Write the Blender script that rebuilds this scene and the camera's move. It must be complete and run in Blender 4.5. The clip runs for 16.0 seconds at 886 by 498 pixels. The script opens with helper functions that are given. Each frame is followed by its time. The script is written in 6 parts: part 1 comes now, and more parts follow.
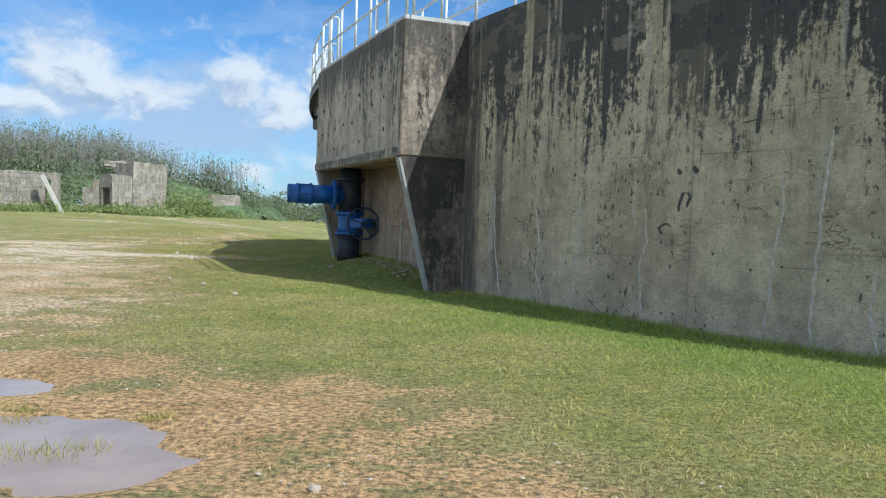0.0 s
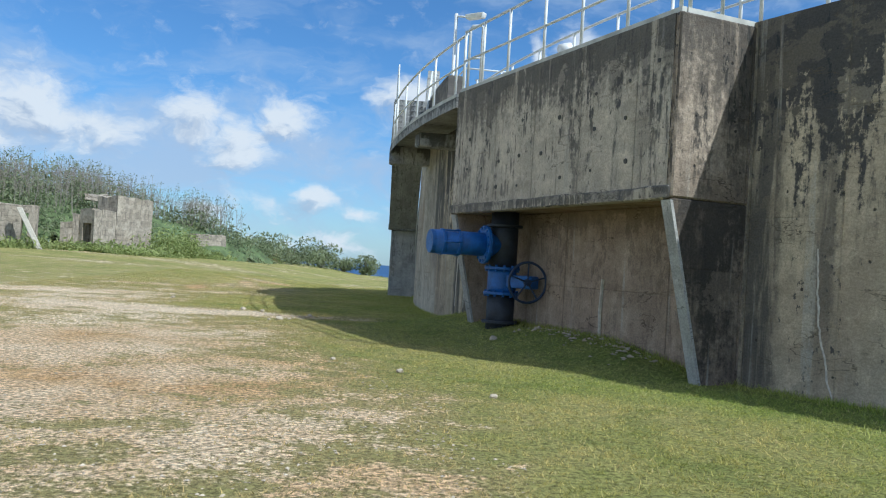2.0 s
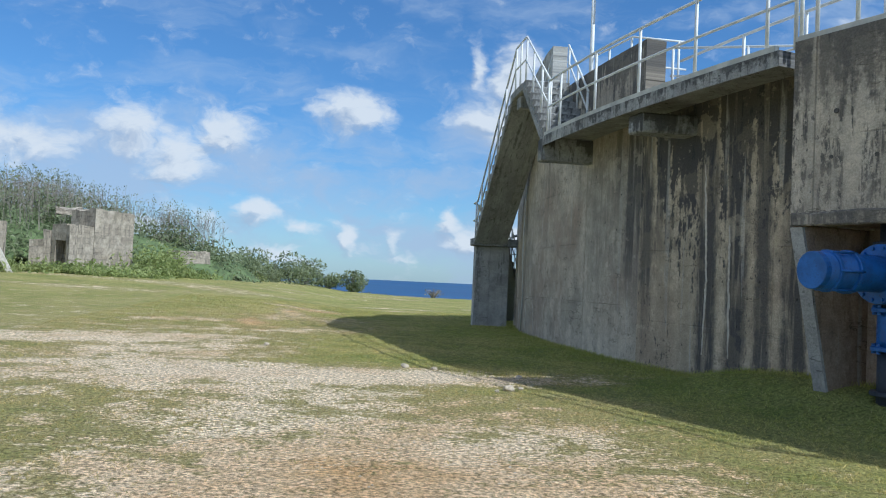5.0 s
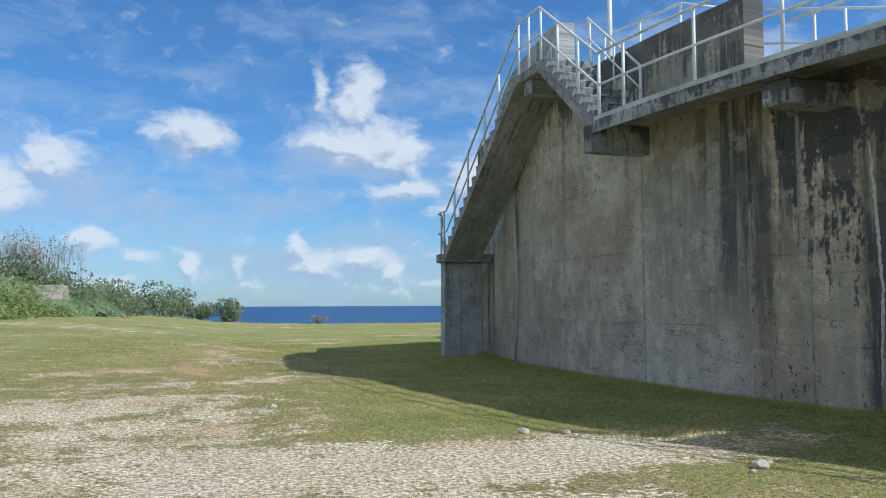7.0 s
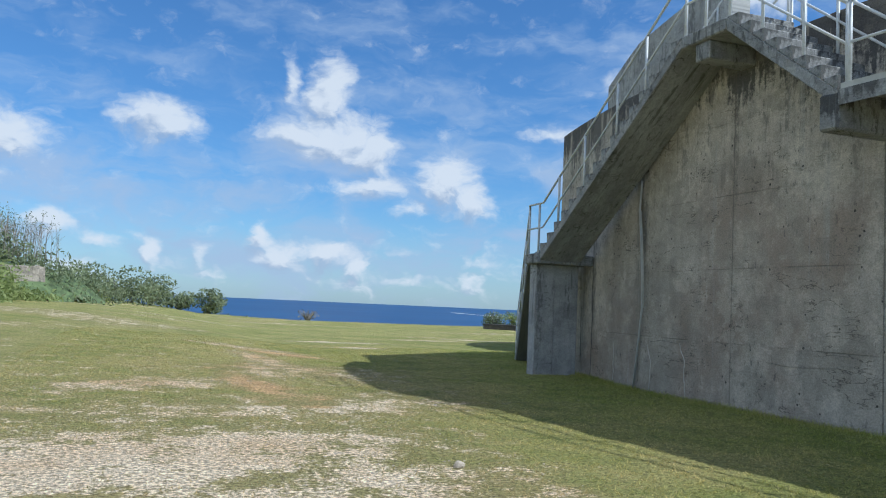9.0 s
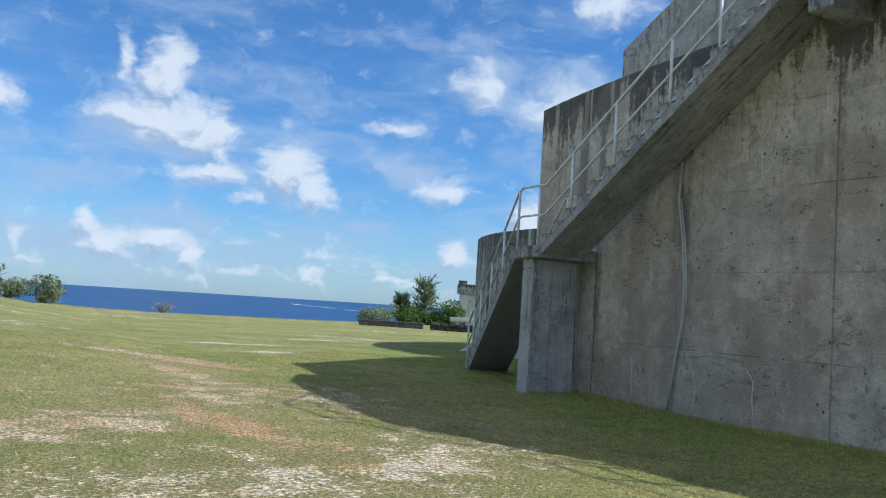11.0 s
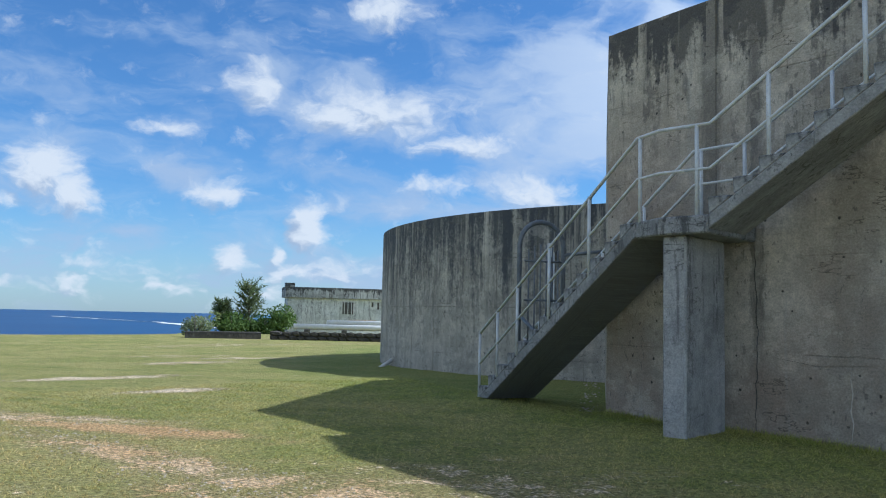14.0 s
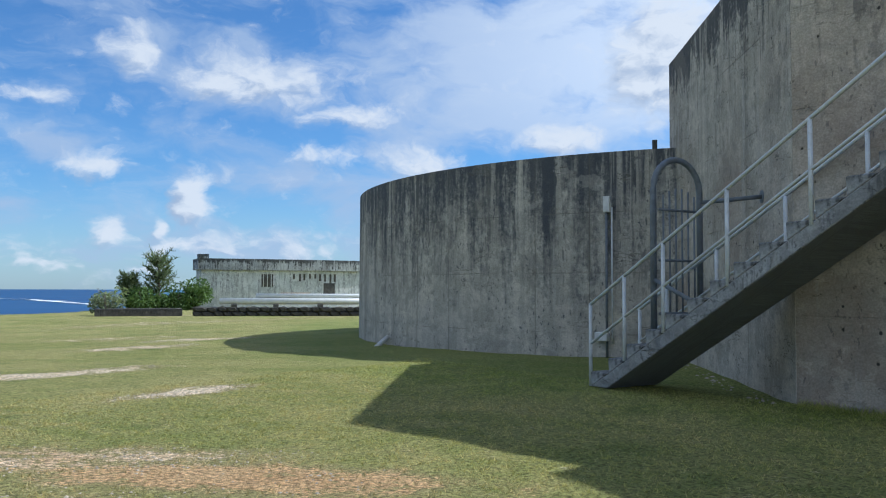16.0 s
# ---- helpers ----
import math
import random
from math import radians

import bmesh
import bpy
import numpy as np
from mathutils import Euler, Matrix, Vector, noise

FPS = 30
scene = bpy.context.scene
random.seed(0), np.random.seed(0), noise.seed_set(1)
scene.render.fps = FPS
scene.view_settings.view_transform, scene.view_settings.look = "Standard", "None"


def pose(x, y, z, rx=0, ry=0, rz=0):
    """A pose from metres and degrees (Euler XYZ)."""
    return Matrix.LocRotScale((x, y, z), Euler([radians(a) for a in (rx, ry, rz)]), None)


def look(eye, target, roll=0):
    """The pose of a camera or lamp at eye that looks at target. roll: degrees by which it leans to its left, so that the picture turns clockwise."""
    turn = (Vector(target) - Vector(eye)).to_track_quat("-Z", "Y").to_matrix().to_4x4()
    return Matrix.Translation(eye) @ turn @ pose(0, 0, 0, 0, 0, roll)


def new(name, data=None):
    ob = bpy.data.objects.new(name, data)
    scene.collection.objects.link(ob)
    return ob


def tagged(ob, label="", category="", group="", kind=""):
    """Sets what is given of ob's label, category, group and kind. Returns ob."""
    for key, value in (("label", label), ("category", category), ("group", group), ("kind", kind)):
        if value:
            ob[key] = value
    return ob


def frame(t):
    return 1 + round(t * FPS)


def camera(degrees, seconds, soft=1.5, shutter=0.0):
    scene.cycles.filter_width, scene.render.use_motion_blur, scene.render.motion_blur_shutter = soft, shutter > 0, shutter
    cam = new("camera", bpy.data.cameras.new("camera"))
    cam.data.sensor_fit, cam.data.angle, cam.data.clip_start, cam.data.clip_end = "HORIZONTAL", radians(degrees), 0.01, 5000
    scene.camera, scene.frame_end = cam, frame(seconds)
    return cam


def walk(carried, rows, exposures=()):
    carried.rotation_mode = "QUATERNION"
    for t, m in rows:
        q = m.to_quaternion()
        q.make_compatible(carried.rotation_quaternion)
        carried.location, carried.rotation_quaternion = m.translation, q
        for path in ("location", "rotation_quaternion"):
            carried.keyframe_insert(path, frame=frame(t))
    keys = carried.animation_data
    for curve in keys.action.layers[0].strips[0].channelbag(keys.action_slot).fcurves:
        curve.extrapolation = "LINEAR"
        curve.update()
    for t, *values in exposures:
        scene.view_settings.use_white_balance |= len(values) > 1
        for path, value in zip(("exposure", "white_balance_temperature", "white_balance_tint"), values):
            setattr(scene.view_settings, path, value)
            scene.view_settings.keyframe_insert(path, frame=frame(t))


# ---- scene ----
cam = camera(56.5, 16.0, soft=1.1)
METRES, EYE, TILT, LEAN, TURN = 38.71, 1.2, -0.5, 0.4, 0.0
ROWS = [
    (0.0, 0.0, 0.0, 0.0, 0.07, -1.51, -2.51),
    (0.5, -0.0271, 0.0242, 0.0012, -1.42, -0.97, -3.44),
    (1.0, -0.0534, 0.0492, 0.0013, -2.85, 1.83, -3.52),
    (1.5, -0.0784, 0.0752, 0.0012, -3.08, 1.65, -4.18),
    (2.0, -0.1015, 0.1006, 0.0011, -3.35, 1.76, -3.95),
    (2.5, -0.1225, 0.1243, 0.002, -4.05, 1.87, -4.43),
    (3.0, -0.1422, 0.1492, 0.0027, -4.53, 1.94, -5.6),
    (3.5, -0.1604, 0.1724, 0.0036, -4.98, 2.09, -5.1),
    (4.0, -0.1778, 0.1971, 0.0039, -5.19, 2.33, -3.58),
    (4.5, -0.1955, 0.2227, 0.0046, -5.68, 2.42, -3.63),
    (7.0, -0.2763, 0.361, 0.0067, -17.5, 4.38, -0.03),
    (7.5, -0.289, 0.3875, 0.0079, -18.16, 4.36, -2.62),
    (8.0, -0.2999, 0.416, 0.0088, -18.5, 4.43, -3.65),
    (10.5, -0.3401, 0.5515, 0.0101, -26.97, 4.44, -2.1),
    (11.0, -0.3447, 0.5828, 0.0107, -31.33, 4.59, -3.74),
    (11.5, -0.3475, 0.6153, 0.0106, -34.03, 4.78, -1.76),
    (12.0, -0.3491, 0.6471, 0.0096, -37.28, 5.03, -2.37),
    (12.5, -0.3493, 0.6791, 0.0098, -39.94, 4.95, -1.42),
    (13.0, -0.349, 0.7096, 0.0094, -41.98, 5.19, 1.34),
    (13.5, -0.3475, 0.7414, 0.0099, -44.22, 5.17, -1.04),
    (14.0, -0.3456, 0.7713, 0.0103, -46.37, 5.33, -1.25),
    (14.5, -0.3425, 0.8001, 0.0099, -47.16, 5.41, -1.12),
    (15.0, -0.3384, 0.8319, 0.0102, -48.19, 5.44, -1.08),
    (15.5, -0.333, 0.8618, 0.01, -49.55, 5.51, -0.43),
    (16.0, -0.328, 0.8905, 0.0096, -53.91, 3.39, -0.1),
]
walk(cam, [(t, pose(0, 0, EYE, TILT, LEAN, TURN) @ pose(METRES * x, METRES * y, METRES * z, 90 + pitch, roll, yaw)) for t, x, y, z, yaw, pitch, roll in ROWS],
     exposures=[(0.0, 0.06, 5600, 5), (2.0, 0.0, 5600, 5), (4.5, -0.08, 5550, 6), (7.5, -0.08, 5500, 6), (10.5, -0.03, 5450, 7), (12.0, 0.02, 5450, 7), (16.0, -0.03, 5500, 8)])

# ---- world, sun ----
SUN_EL, SUN_AZ = radians(48.0), radians(-38.0)
SUN_DIR = Vector((math.cos(SUN_EL) * math.cos(SUN_AZ), math.cos(SUN_EL) * math.sin(SUN_AZ), math.sin(SUN_EL)))


def nd(nt, kind, props=None, **ins):
    """A shader node with properties and inputs (values or sockets; i0, i1 name inputs by index)."""
    n = nt.nodes.new(kind)
    p = props or {}
    if "operation" in p:
        n.operation = p["operation"]
    if "use_clamp" in p:
        n.use_clamp = p["use_clamp"]
    if "interpolation_type" in p:
        n.interpolation_type = p["interpolation_type"]
    if "data_type" in p:
        n.data_type, n.blend_type = p["data_type"], p["blend_type"]
    if "attribute_name" in p:
        n.attribute_name = p["attribute_name"]
    for k, v in ins.items():
        sock = n.inputs[int(k[1:])] if k[0] == "i" and k[1:].isdigit() else n.inputs[k]
        if isinstance(v, bpy.types.NodeSocket):
            nt.links.new(v, sock)
        else:
            sock.default_value = v
    return n


def mth(nt, op, a, b=0.0, clamp=False):
    return nd(nt, "ShaderNodeMath", {"operation": op, "use_clamp": clamp}, i0=a, i1=b).outputs[0]


def ramp(nt, val, lo, hi, to0=0.0, to1=1.0):
    return nd(nt, "ShaderNodeMapRange", {"interpolation_type": "SMOOTHSTEP"}, i0=val, i1=lo, i2=hi, i3=to0, i4=to1).outputs[0]


def mixc(nt, fac, a, b, blend="MIX"):
    n = nd(nt, "ShaderNodeMix", {"data_type": "RGBA", "blend_type": blend})
    for sock, v in ((n.inputs[0], fac), (n.inputs[6], a), (n.inputs[7], b)):
        if isinstance(v, bpy.types.NodeSocket):
            nt.links.new(v, sock)
        else:
            sock.default_value = v if not isinstance(v, tuple) else (*v, 1)[:4]
    return n.outputs[2]


def noise_tex(nt, vec, scale, detail=4.0, rough=0.55, dist=0.0):
    return nd(nt, "ShaderNodeTexNoise", None, Vector=vec, Scale=scale, Detail=detail, Roughness=rough, Distortion=dist).outputs[0]


def combine(nt, x, y, z=0.0):
    return nd(nt, "ShaderNodeCombineXYZ", None, i0=x, i1=y, i2=z).outputs[0]


# clouds: azimuth from +y towards +x, elevation, half sizes in degrees, weight
CUMULUS = [
    (-25.0, 8.6, 4.6, 2.6, 1.0), (-20.5, 7.4, 3.6, 2.0, 0.9), (-27.0, 6.4, 4.0, 1.6, 0.8), (-14.0, 8.8, 2.8, 2.0, 1.0), (-11.2, 7.4, 3.0, 2.2, 0.95),
    (-8.0, 9.5, 3.0, 1.8, 0.95), (0.3, 11.0, 3.0, 1.8, 1.0), (11.9, 11.2, 5.0, 2.1, 1.1), (11.7, 14.2, 1.8, 2.7, 1.1), (9.1, 14.6, 0.9, 2.0, 0.8),
    (14.8, 10.4, 2.6, 1.9, 1.0), (14.5, 7.8, 3.2, 1.4, 0.9), (17.6, 6.7, 1.6, 0.9, 0.75), (20.0, 8.6, 2.4, 2.2, 1.15), (21.6, 7.3, 2.0, 1.4, 1.0),
    (-5.9, 4.0, 1.6, 1.1, 1.0), (-2.9, 3.0, 1.4, 0.8, 0.9), (0.5, 2.6, 0.9, 1.1, 0.9), (3.6, 2.6, 0.8, 0.9, 0.8), (7.4, 4.0, 1.1, 1.3, 1.0),
    (8.6, 2.8, 2.3, 1.1, 1.0), (12.0, 3.0, 3.0, 1.1, 0.9), (14.0, 2.2, 1.3, 0.9, 0.9), (31.0, 8.0, 3.0, 1.0, 0.8), (33.0, 15.3, 2.2, 1.9, 0.75),
    (41.0, 13.9, 6.5, 2.3, 0.82), (48.4, 12.0, 4.6, 1.1, 0.7), (36.9, 5.9, 1.7, 2.4, 1.15), (31.7, 3.9, 1.3, 1.2, 0.9), (34.4, 4.0, 0.8, 0.9, 0.85),
    (42.0, 20.8, 4.0, 1.5, 0.8), (27.2, 11.8, 3.2, 0.7, 0.7), (52.1, 9.0, 3.2, 1.3, 0.85), (45.1, 9.2, 3.0, 1.0, 0.75), (62.0, 10.2, 3.0, 1.3, 0.9), (69.0, 15.5, 4.0, 5.0, 1.15),
]
SOFT_CLOUD = [
    (-19.0, 6.5, 13.0, 4.4, 0.75), (-6.0, 6.4, 9.0, 3.6, 0.6), (4.0, 6.4, 6.0, 2.8, 0.55), (9.0, 2.8, 14.0, 2.6, 0.65), (13.5, 10.5, 7.5, 4.5, 0.5),
    (25.0, 4.6, 7.0, 1.5, 0.5), (39.5, 13.8, 11.0, 4.6, 0.62), (61.0, 15.0, 15.0, 7.0, 1.0), (76.0, 20.0, 14.0, 10.0, 1.0), (49.0, 7.0, 11.0, 3.2, 0.55), (42.0, 3.0, 14.0, 2.2, 0.55), (29.0, 9.0, 5.0, 1.8, 0.45),
]


def make_world():
    w = bpy.data.worlds.new("sky")
    scene.world = w
    w.use_nodes = True
    nt = w.node_tree
    nt.nodes.clear()
    gen = nd(nt, "ShaderNodeTexCoord").outputs["Generated"]
    sep = nd(nt, "ShaderNodeSeparateXYZ", None, i0=gen)
    az = mth(nt, "MULTIPLY", mth(nt, "ARCTAN2", sep.outputs[0], sep.outputs[1]), 57.2958)
    el = mth(nt, "MULTIPLY", mth(nt, "ARCSINE", sep.outputs[2]), 57.2958)
    true_here = combine(nt, az, el)

    def vec(op, a_, b_, c_=None):
        n = nd(nt, "ShaderNodeVectorMath", {"operation": op}, i0=a_, i1=b_)
        if c_ is not None:
            n.inputs[2].default_value = c_
        return n

    # ragged outlines: the cloud field is stirred before it is cut
    stir = nd(nt, "ShaderNodeTexNoise", None, Vector=vec("MULTIPLY", true_here, (0.22, 0.34, 0)).outputs[0], Scale=1.0, Detail=4.0, Roughness=0.55).outputs["Color"]
    here = vec("ADD", true_here, vec("MULTIPLY", vec("SUBTRACT", stir, (0.5, 0.5, 0.5)).outputs[0], (4.2, 2.4, 0)).outputs[0]).outputs[0]

    def puffs(at, table):
        total = 0.0
        for a_, e, ra, re, wgt in table:
            q = vec("MULTIPLY_ADD", at, (1 / ra, 1 / re, 0), (-a_ / ra, -e / re, 0)).outputs[0]
            total = mth(nt, "MAXIMUM", total, ramp(nt, vec("LENGTH", q, (0, 0, 0)).outputs["Value"], 1.35, 0.1, 0.0, wgt))
        return total

    def billow(at, scale, detail):
        # round lobes on lobes, broken by fractal noise
        q = vec("MULTIPLY", at, (0.10, 0.15, 0)).outputs[0]
        v = nd(nt, "ShaderNodeTexVoronoi", None, Vector=q, Scale=scale, Detail=detail, Roughness=0.55, Lacunarity=2.3)
        v.voronoi_dimensions, v.normalize = "2D", True
        n = noise_tex(nt, q, scale * 0.8, detail + 3.0, 0.6, 0.2)
        lobe = mth(nt, "SUBTRACT", 0.42, v.outputs["Distance"])
        return mth(nt, "ADD", mth(nt, "MULTIPLY", lobe, 0.75), mth(nt, "MULTIPLY", mth(nt, "SUBTRACT", n, 0.5), 1.0))

    def density(at, detail):
        el_, az_ = nd(nt, "ShaderNodeSeparateXYZ", None, i0=at).outputs[1], nd(nt, "ShaderNodeSeparateXYZ", None, i0=at).outputs[0]
        # a loose belt of small cumulus over the horizon
        q = vec("MULTIPLY", at, (0.30, 0.62, 0)).outputs[0]
        belt = mth(nt, "MULTIPLY", ramp(nt, noise_tex(nt, q, 0.8, 3.0, 0.5), 0.44, 0.68), mth(nt, "MULTIPLY", ramp(nt, el_, 5.5, 2.0), ramp(nt, el_, 0.2, 1.2, 0.0, 0.7)))
        # broken cloud high up and behind, unseen, added to brighten shaded sides
        q2 = vec("MULTIPLY", gen, (1.0, 1.0, 1.6)).outputs[0]
        away = mth(nt, "MAXIMUM", ramp(nt, el_, 24.0, 36.0), mth(nt, "MAXIMUM", ramp(nt, az_, -40.0, -60.0), ramp(nt, az_, 85.0, 100.0)))
        broken = mth(nt, "MULTIPLY", ramp(nt, noise_tex(nt, q2, 2.6, 4.0, 0.55), 0.42, 0.60), away)
        total = mth(nt, "MAXIMUM", puffs(at, CUMULUS), mth(nt, "MAXIMUM", belt, broken))
        return mth(nt, "ADD", mth(nt, "MULTIPLY", total, 0.75), billow(at, 4.6, detail))

    d0 = density(here, 4.0)
    d1 = density(vec("ADD", here, (0.5, 0.8, 0)).outputs[0], 1.0)
    cover = ramp(nt, d0, 0.12, 0.80)
    # thin high veil, streaked, and soft grey cloud bodies
    pv = vec("MULTIPLY", here, (0.03, 0.14, 0)).outputs[0]
    veil = mth(nt, "MULTIPLY", ramp(nt, noise_tex(nt, pv, 2.2, 6.0, 0.6, 0.4), 0.46, 0.78), 0.46)
    ps = vec("MULTIPLY", here, (0.07, 0.13, 0)).outputs[0]
    soft_n = noise_tex(nt, ps, 2.4, 5.0, 0.55, 0.3)
    body = ramp(nt, mth(nt, "ADD", puffs(here, SOFT_CLOUD), mth(nt, "MULTIPLY", mth(nt, "SUBTRACT", soft_n, 0.55), 2.4)), -0.16, 0.72, 0.0, 0.78)
    low = mth(nt, "MULTIPLY", ramp(nt, el, 8.0, 0.0), 0.30)
    sunlit = ramp(nt, mth(nt, "SUBTRACT", d0, d1), -0.42, 0.16)
    cloud_col = mixc(nt, sunlit, (0.55, 0.63, 0.76), (1.04, 1.03, 1.02))
    sky = nd(nt, "ShaderNodeTexSky")
    sky.sky_type, sky.sun_disc, sky.sun_elevation, sky.sun_rotation = "NISHITA", False, SUN_EL, math.pi / 2 - SUN_AZ
    sky.altitude, sky.air_density, sky.dust_density, sky.ozone_density = 10.0, 1.0, 0.4, 2.5
    blue = mixc(nt, 1.0, sky.outputs[0], (0.66, 0.93, 1.16), "MULTIPLY")

    def lit(col, k):
        n = nd(nt, "ShaderNodeVectorMath", {"operation": "SCALE"}, i0=col)
        n.inputs[3].default_value = k
        return n.outputs[0]

    c = mixc(nt, mth(nt, "MAXIMUM", veil, low), blue, lit((0.80, 0.89, 1.0), 7.0))
    # soft cloud thins and brightens towards the sun's side
    sunward = mth(nt, "MULTIPLY", ramp(nt, az, 42.0, 74.0), ramp(nt, el, 4.0, 16.0))
    c = mixc(nt, body, c, mixc(nt, sunward, lit((0.66, 0.78, 0.97), 6.6), lit((0.97, 0.99, 1.0), 9.0)))
    c = mixc(nt, mth(nt, "MULTIPLY", cover, 0.93), c, lit(cloud_col, 7.4))
    bg = nd(nt, "ShaderNodeBackground", None, Color=c, Strength=0.105)
    out = nd(nt, "ShaderNodeOutputWorld")
    nt.links.new(bg.outputs[0], out.inputs[0])


make_world()
sun = new("sun", bpy.data.lights.new("sun", "SUN"))
sun.data.energy, sun.data.angle, sun.data.color = 4.6, radians(0.6), (1.0, 0.95, 0.86)
sun.matrix_world = look(SUN_DIR * 50, (0, 0, 0))
scene.view_settings.exposure = 0.0


# ---- materials ----
def material(name):
    m = bpy.data.materials.new(name)
    m.use_nodes = True
    nt = m.node_tree
    bsdf = nt.nodes["Principled BSDF"]
    return m, nt, bsdf


def bump(nt, bsdf, height, strength, distance=0.02):
    b = nd(nt, "ShaderNodeBump", None, Height=height, Strength=strength, Distance=distance)
    nt.links.new(b.outputs[0], bsdf.inputs["Normal"])


def concrete(name, light, mid, dark_len=1.0, dark=0.85, drips=0.5, rust=0.35, white=0.35, pits=0.6, joints=0.5, seed=0.0, wash_k=0.3, soft=(-0.1, 0.3), black=(0.030, 0.031, 0.033), bands=(), pitch=(1.22, 1.22, 0.0)):
    """Weathered board-marked concrete. UV: metres along the wall, metres below its top."""
    m, nt, bsdf = material(name)
    uv = nd(nt, "ShaderNodeTexCoord").outputs["UV"]
    sep = nd(nt, "ShaderNodeSeparateXYZ", None, i0=uv)
    u, v = sep.outputs[0], sep.outputs[1]

    def field(ku, kv, scale, detail=5.0, rough=0.55, off=0.0, dist=0.0):
        p = combine(nt, mth(nt, "MULTIPLY", u, ku), mth(nt, "MULTIPLY", v, kv), seed + off)
        return noise_tex(nt, p, scale, detail, rough, dist)

    blotch = field(1, 1, 1.1, 8, 0.6, 1.0)
    fine = field(1, 1, 14, 6, 0.65, 2.0)
    drip = field(1, 0.05, 1.9, 4, 0.6, 3.0)
    drip2 = field(1, 0.09, 6.5, 4, 0.6, 4.0, 0.3)
    ragged = field(1, 0.45, 9, 6, 0.7, 5.0)
    base = mixc(nt, ramp(nt, blotch, 0.36, 0.66), light, mid)
    base = mixc(nt, ramp(nt, fine, 0.3, 0.75, 0.0, 0.42), base, tuple(c * 0.68 for c in mid))
    warm = mth(nt, "MULTIPLY", ramp(nt, field(1, 0.7, 0.55, 5, 0.6, 6.0), 0.42, 0.66), ramp(nt, v, 0.8, 3.4, 0.25, 1.0))
    base = mixc(nt, mth(nt, "MULTIPLY", warm, rust), base, (0.27, 0.185, 0.135))
    # washed vertical tracks
    wash = ramp(nt, field(1, 0.03, 3.6, 3, 0.5, 7.0), 0.44, 0.6)
    base = mixc(nt, mth(nt, "MULTIPLY", wash, wash_k), base, tuple(c * 0.62 for c in mid))
    mottle = field(1, 0.8, 4.5, 8, 0.7, 10.0)
    base = mixc(nt, ramp(nt, mottle, 0.42, 0.62, 0.0, 0.46), base, tuple(c * 0.58 for c in mid))
    base = mixc(nt, ramp(nt, mottle, 0.46, 0.30, 0.0, 0.30), base, tuple(min(0.8, c * 1.2) for c in light))
    band = ramp(nt, field(1, 0.03, 0.55, 4, 0.6, 12.0), 0.52, 0.66)
    base = mixc(nt, mth(nt, "MULTIPLY", band, 0.38), base, tuple(c * 0.5 for c in mid))
    # black growth from the top, ending in drips
    edge = mth(nt, "ADD", mth(nt, "MULTIPLY", drip, 2.6), mth(nt, "MULTIPLY", drip2, 2.2))
    edge = mth(nt, "ADD", edge, mth(nt, "ADD", mth(nt, "MULTIPLY", ragged, 2.2), mth(nt, "MULTIPLY", fine, 1.1)))
    edge = mth(nt, "SUBTRACT", mth(nt, "SUBTRACT", edge, 3.2), mth(nt, "DIVIDE", v, dark_len))
    # runs washed clean through the growth
    clean = mth(nt, "MULTIPLY", ramp(nt, field(1, 0.035, 2.7, 4, 0.6, 14.0, 0.2), 0.57, 0.63), ramp(nt, ragged, 0.34, 0.46))
    growth = mth(nt, "MULTIPLY", mth(nt, "MULTIPLY", ramp(nt, edge, *soft), dark), mth(nt, "SUBTRACT", 1.0, mth(nt, "MULTIPLY", clean, 0.8)))
    strip = mth(nt, "MULTIPLY", ramp(nt, drip2, 0.50, 0.58), ramp(nt, ragged, 0.45, 0.54))
    strip = mth(nt, "MULTIPLY", strip, mth(nt, "MULTIPLY", ramp(nt, mth(nt, "ADD", v, mth(nt, "MULTIPLY", drip, 2.0)), 4.6, 1.8), drips))
    speck = mth(nt, "MULTIPLY", ramp(nt, field(1, 0.5, 13, 4, 0.65, 15.0), 0.585, 0.635), mth(nt, "MULTIPLY", ramp(nt, field(1, 0.3, 1.3, 4, 0.6, 16.0), 0.45, 0.56), drips))
    soot = mth(nt, "MAXIMUM", mth(nt, "MAXIMUM", growth, strip), mth(nt, "MULTIPLY", speck, 0.85))
    # long damp runs: place along the wall, half width, length, strength
    for uc, hw, ln, kk in bands:
        du = mth(nt, "DIVIDE", mth(nt, "ABSOLUTE", mth(nt, "SUBTRACT", mth(nt, "ADD", u, mth(nt, "MULTIPLY", mth(nt, "SUBTRACT", ragged, 0.5), 0.35)), uc)), hw)
        run = mth(nt, "MULTIPLY", ramp(nt, du, 1.25, 0.55), ramp(nt, mth(nt, "ADD", v, mth(nt, "MULTIPLY", drip2, 3.0)), ln + 2.2, ln + 0.6))
        run = mth(nt, "MULTIPLY", mth(nt, "MULTIPLY", run, kk), ramp(nt, drip2, 0.36, 0.52, 0.45, 1.0))
        soot = mth(nt, "MAXIMUM", soot, run)
    col = mixc(nt, soot, base, black)
    pale = mth(nt, "MULTIPLY", ramp(nt, field(1, 0.04, 5.2, 3, 0.5, 8.0), 0.63, 0.70), mth(nt, "MULTIPLY", ramp(nt, ragged, 0.32, 0.55), white))
    col = mixc(nt, pale, col, (0.47, 0.45, 0.40))
    vor = nd(nt, "ShaderNodeTexVoronoi", None, Vector=combine(nt, mth(nt, "ADD", u, seed), mth(nt, "ADD", v, mth(nt, "MULTIPLY", fine, 0.05))), Scale=2.3)
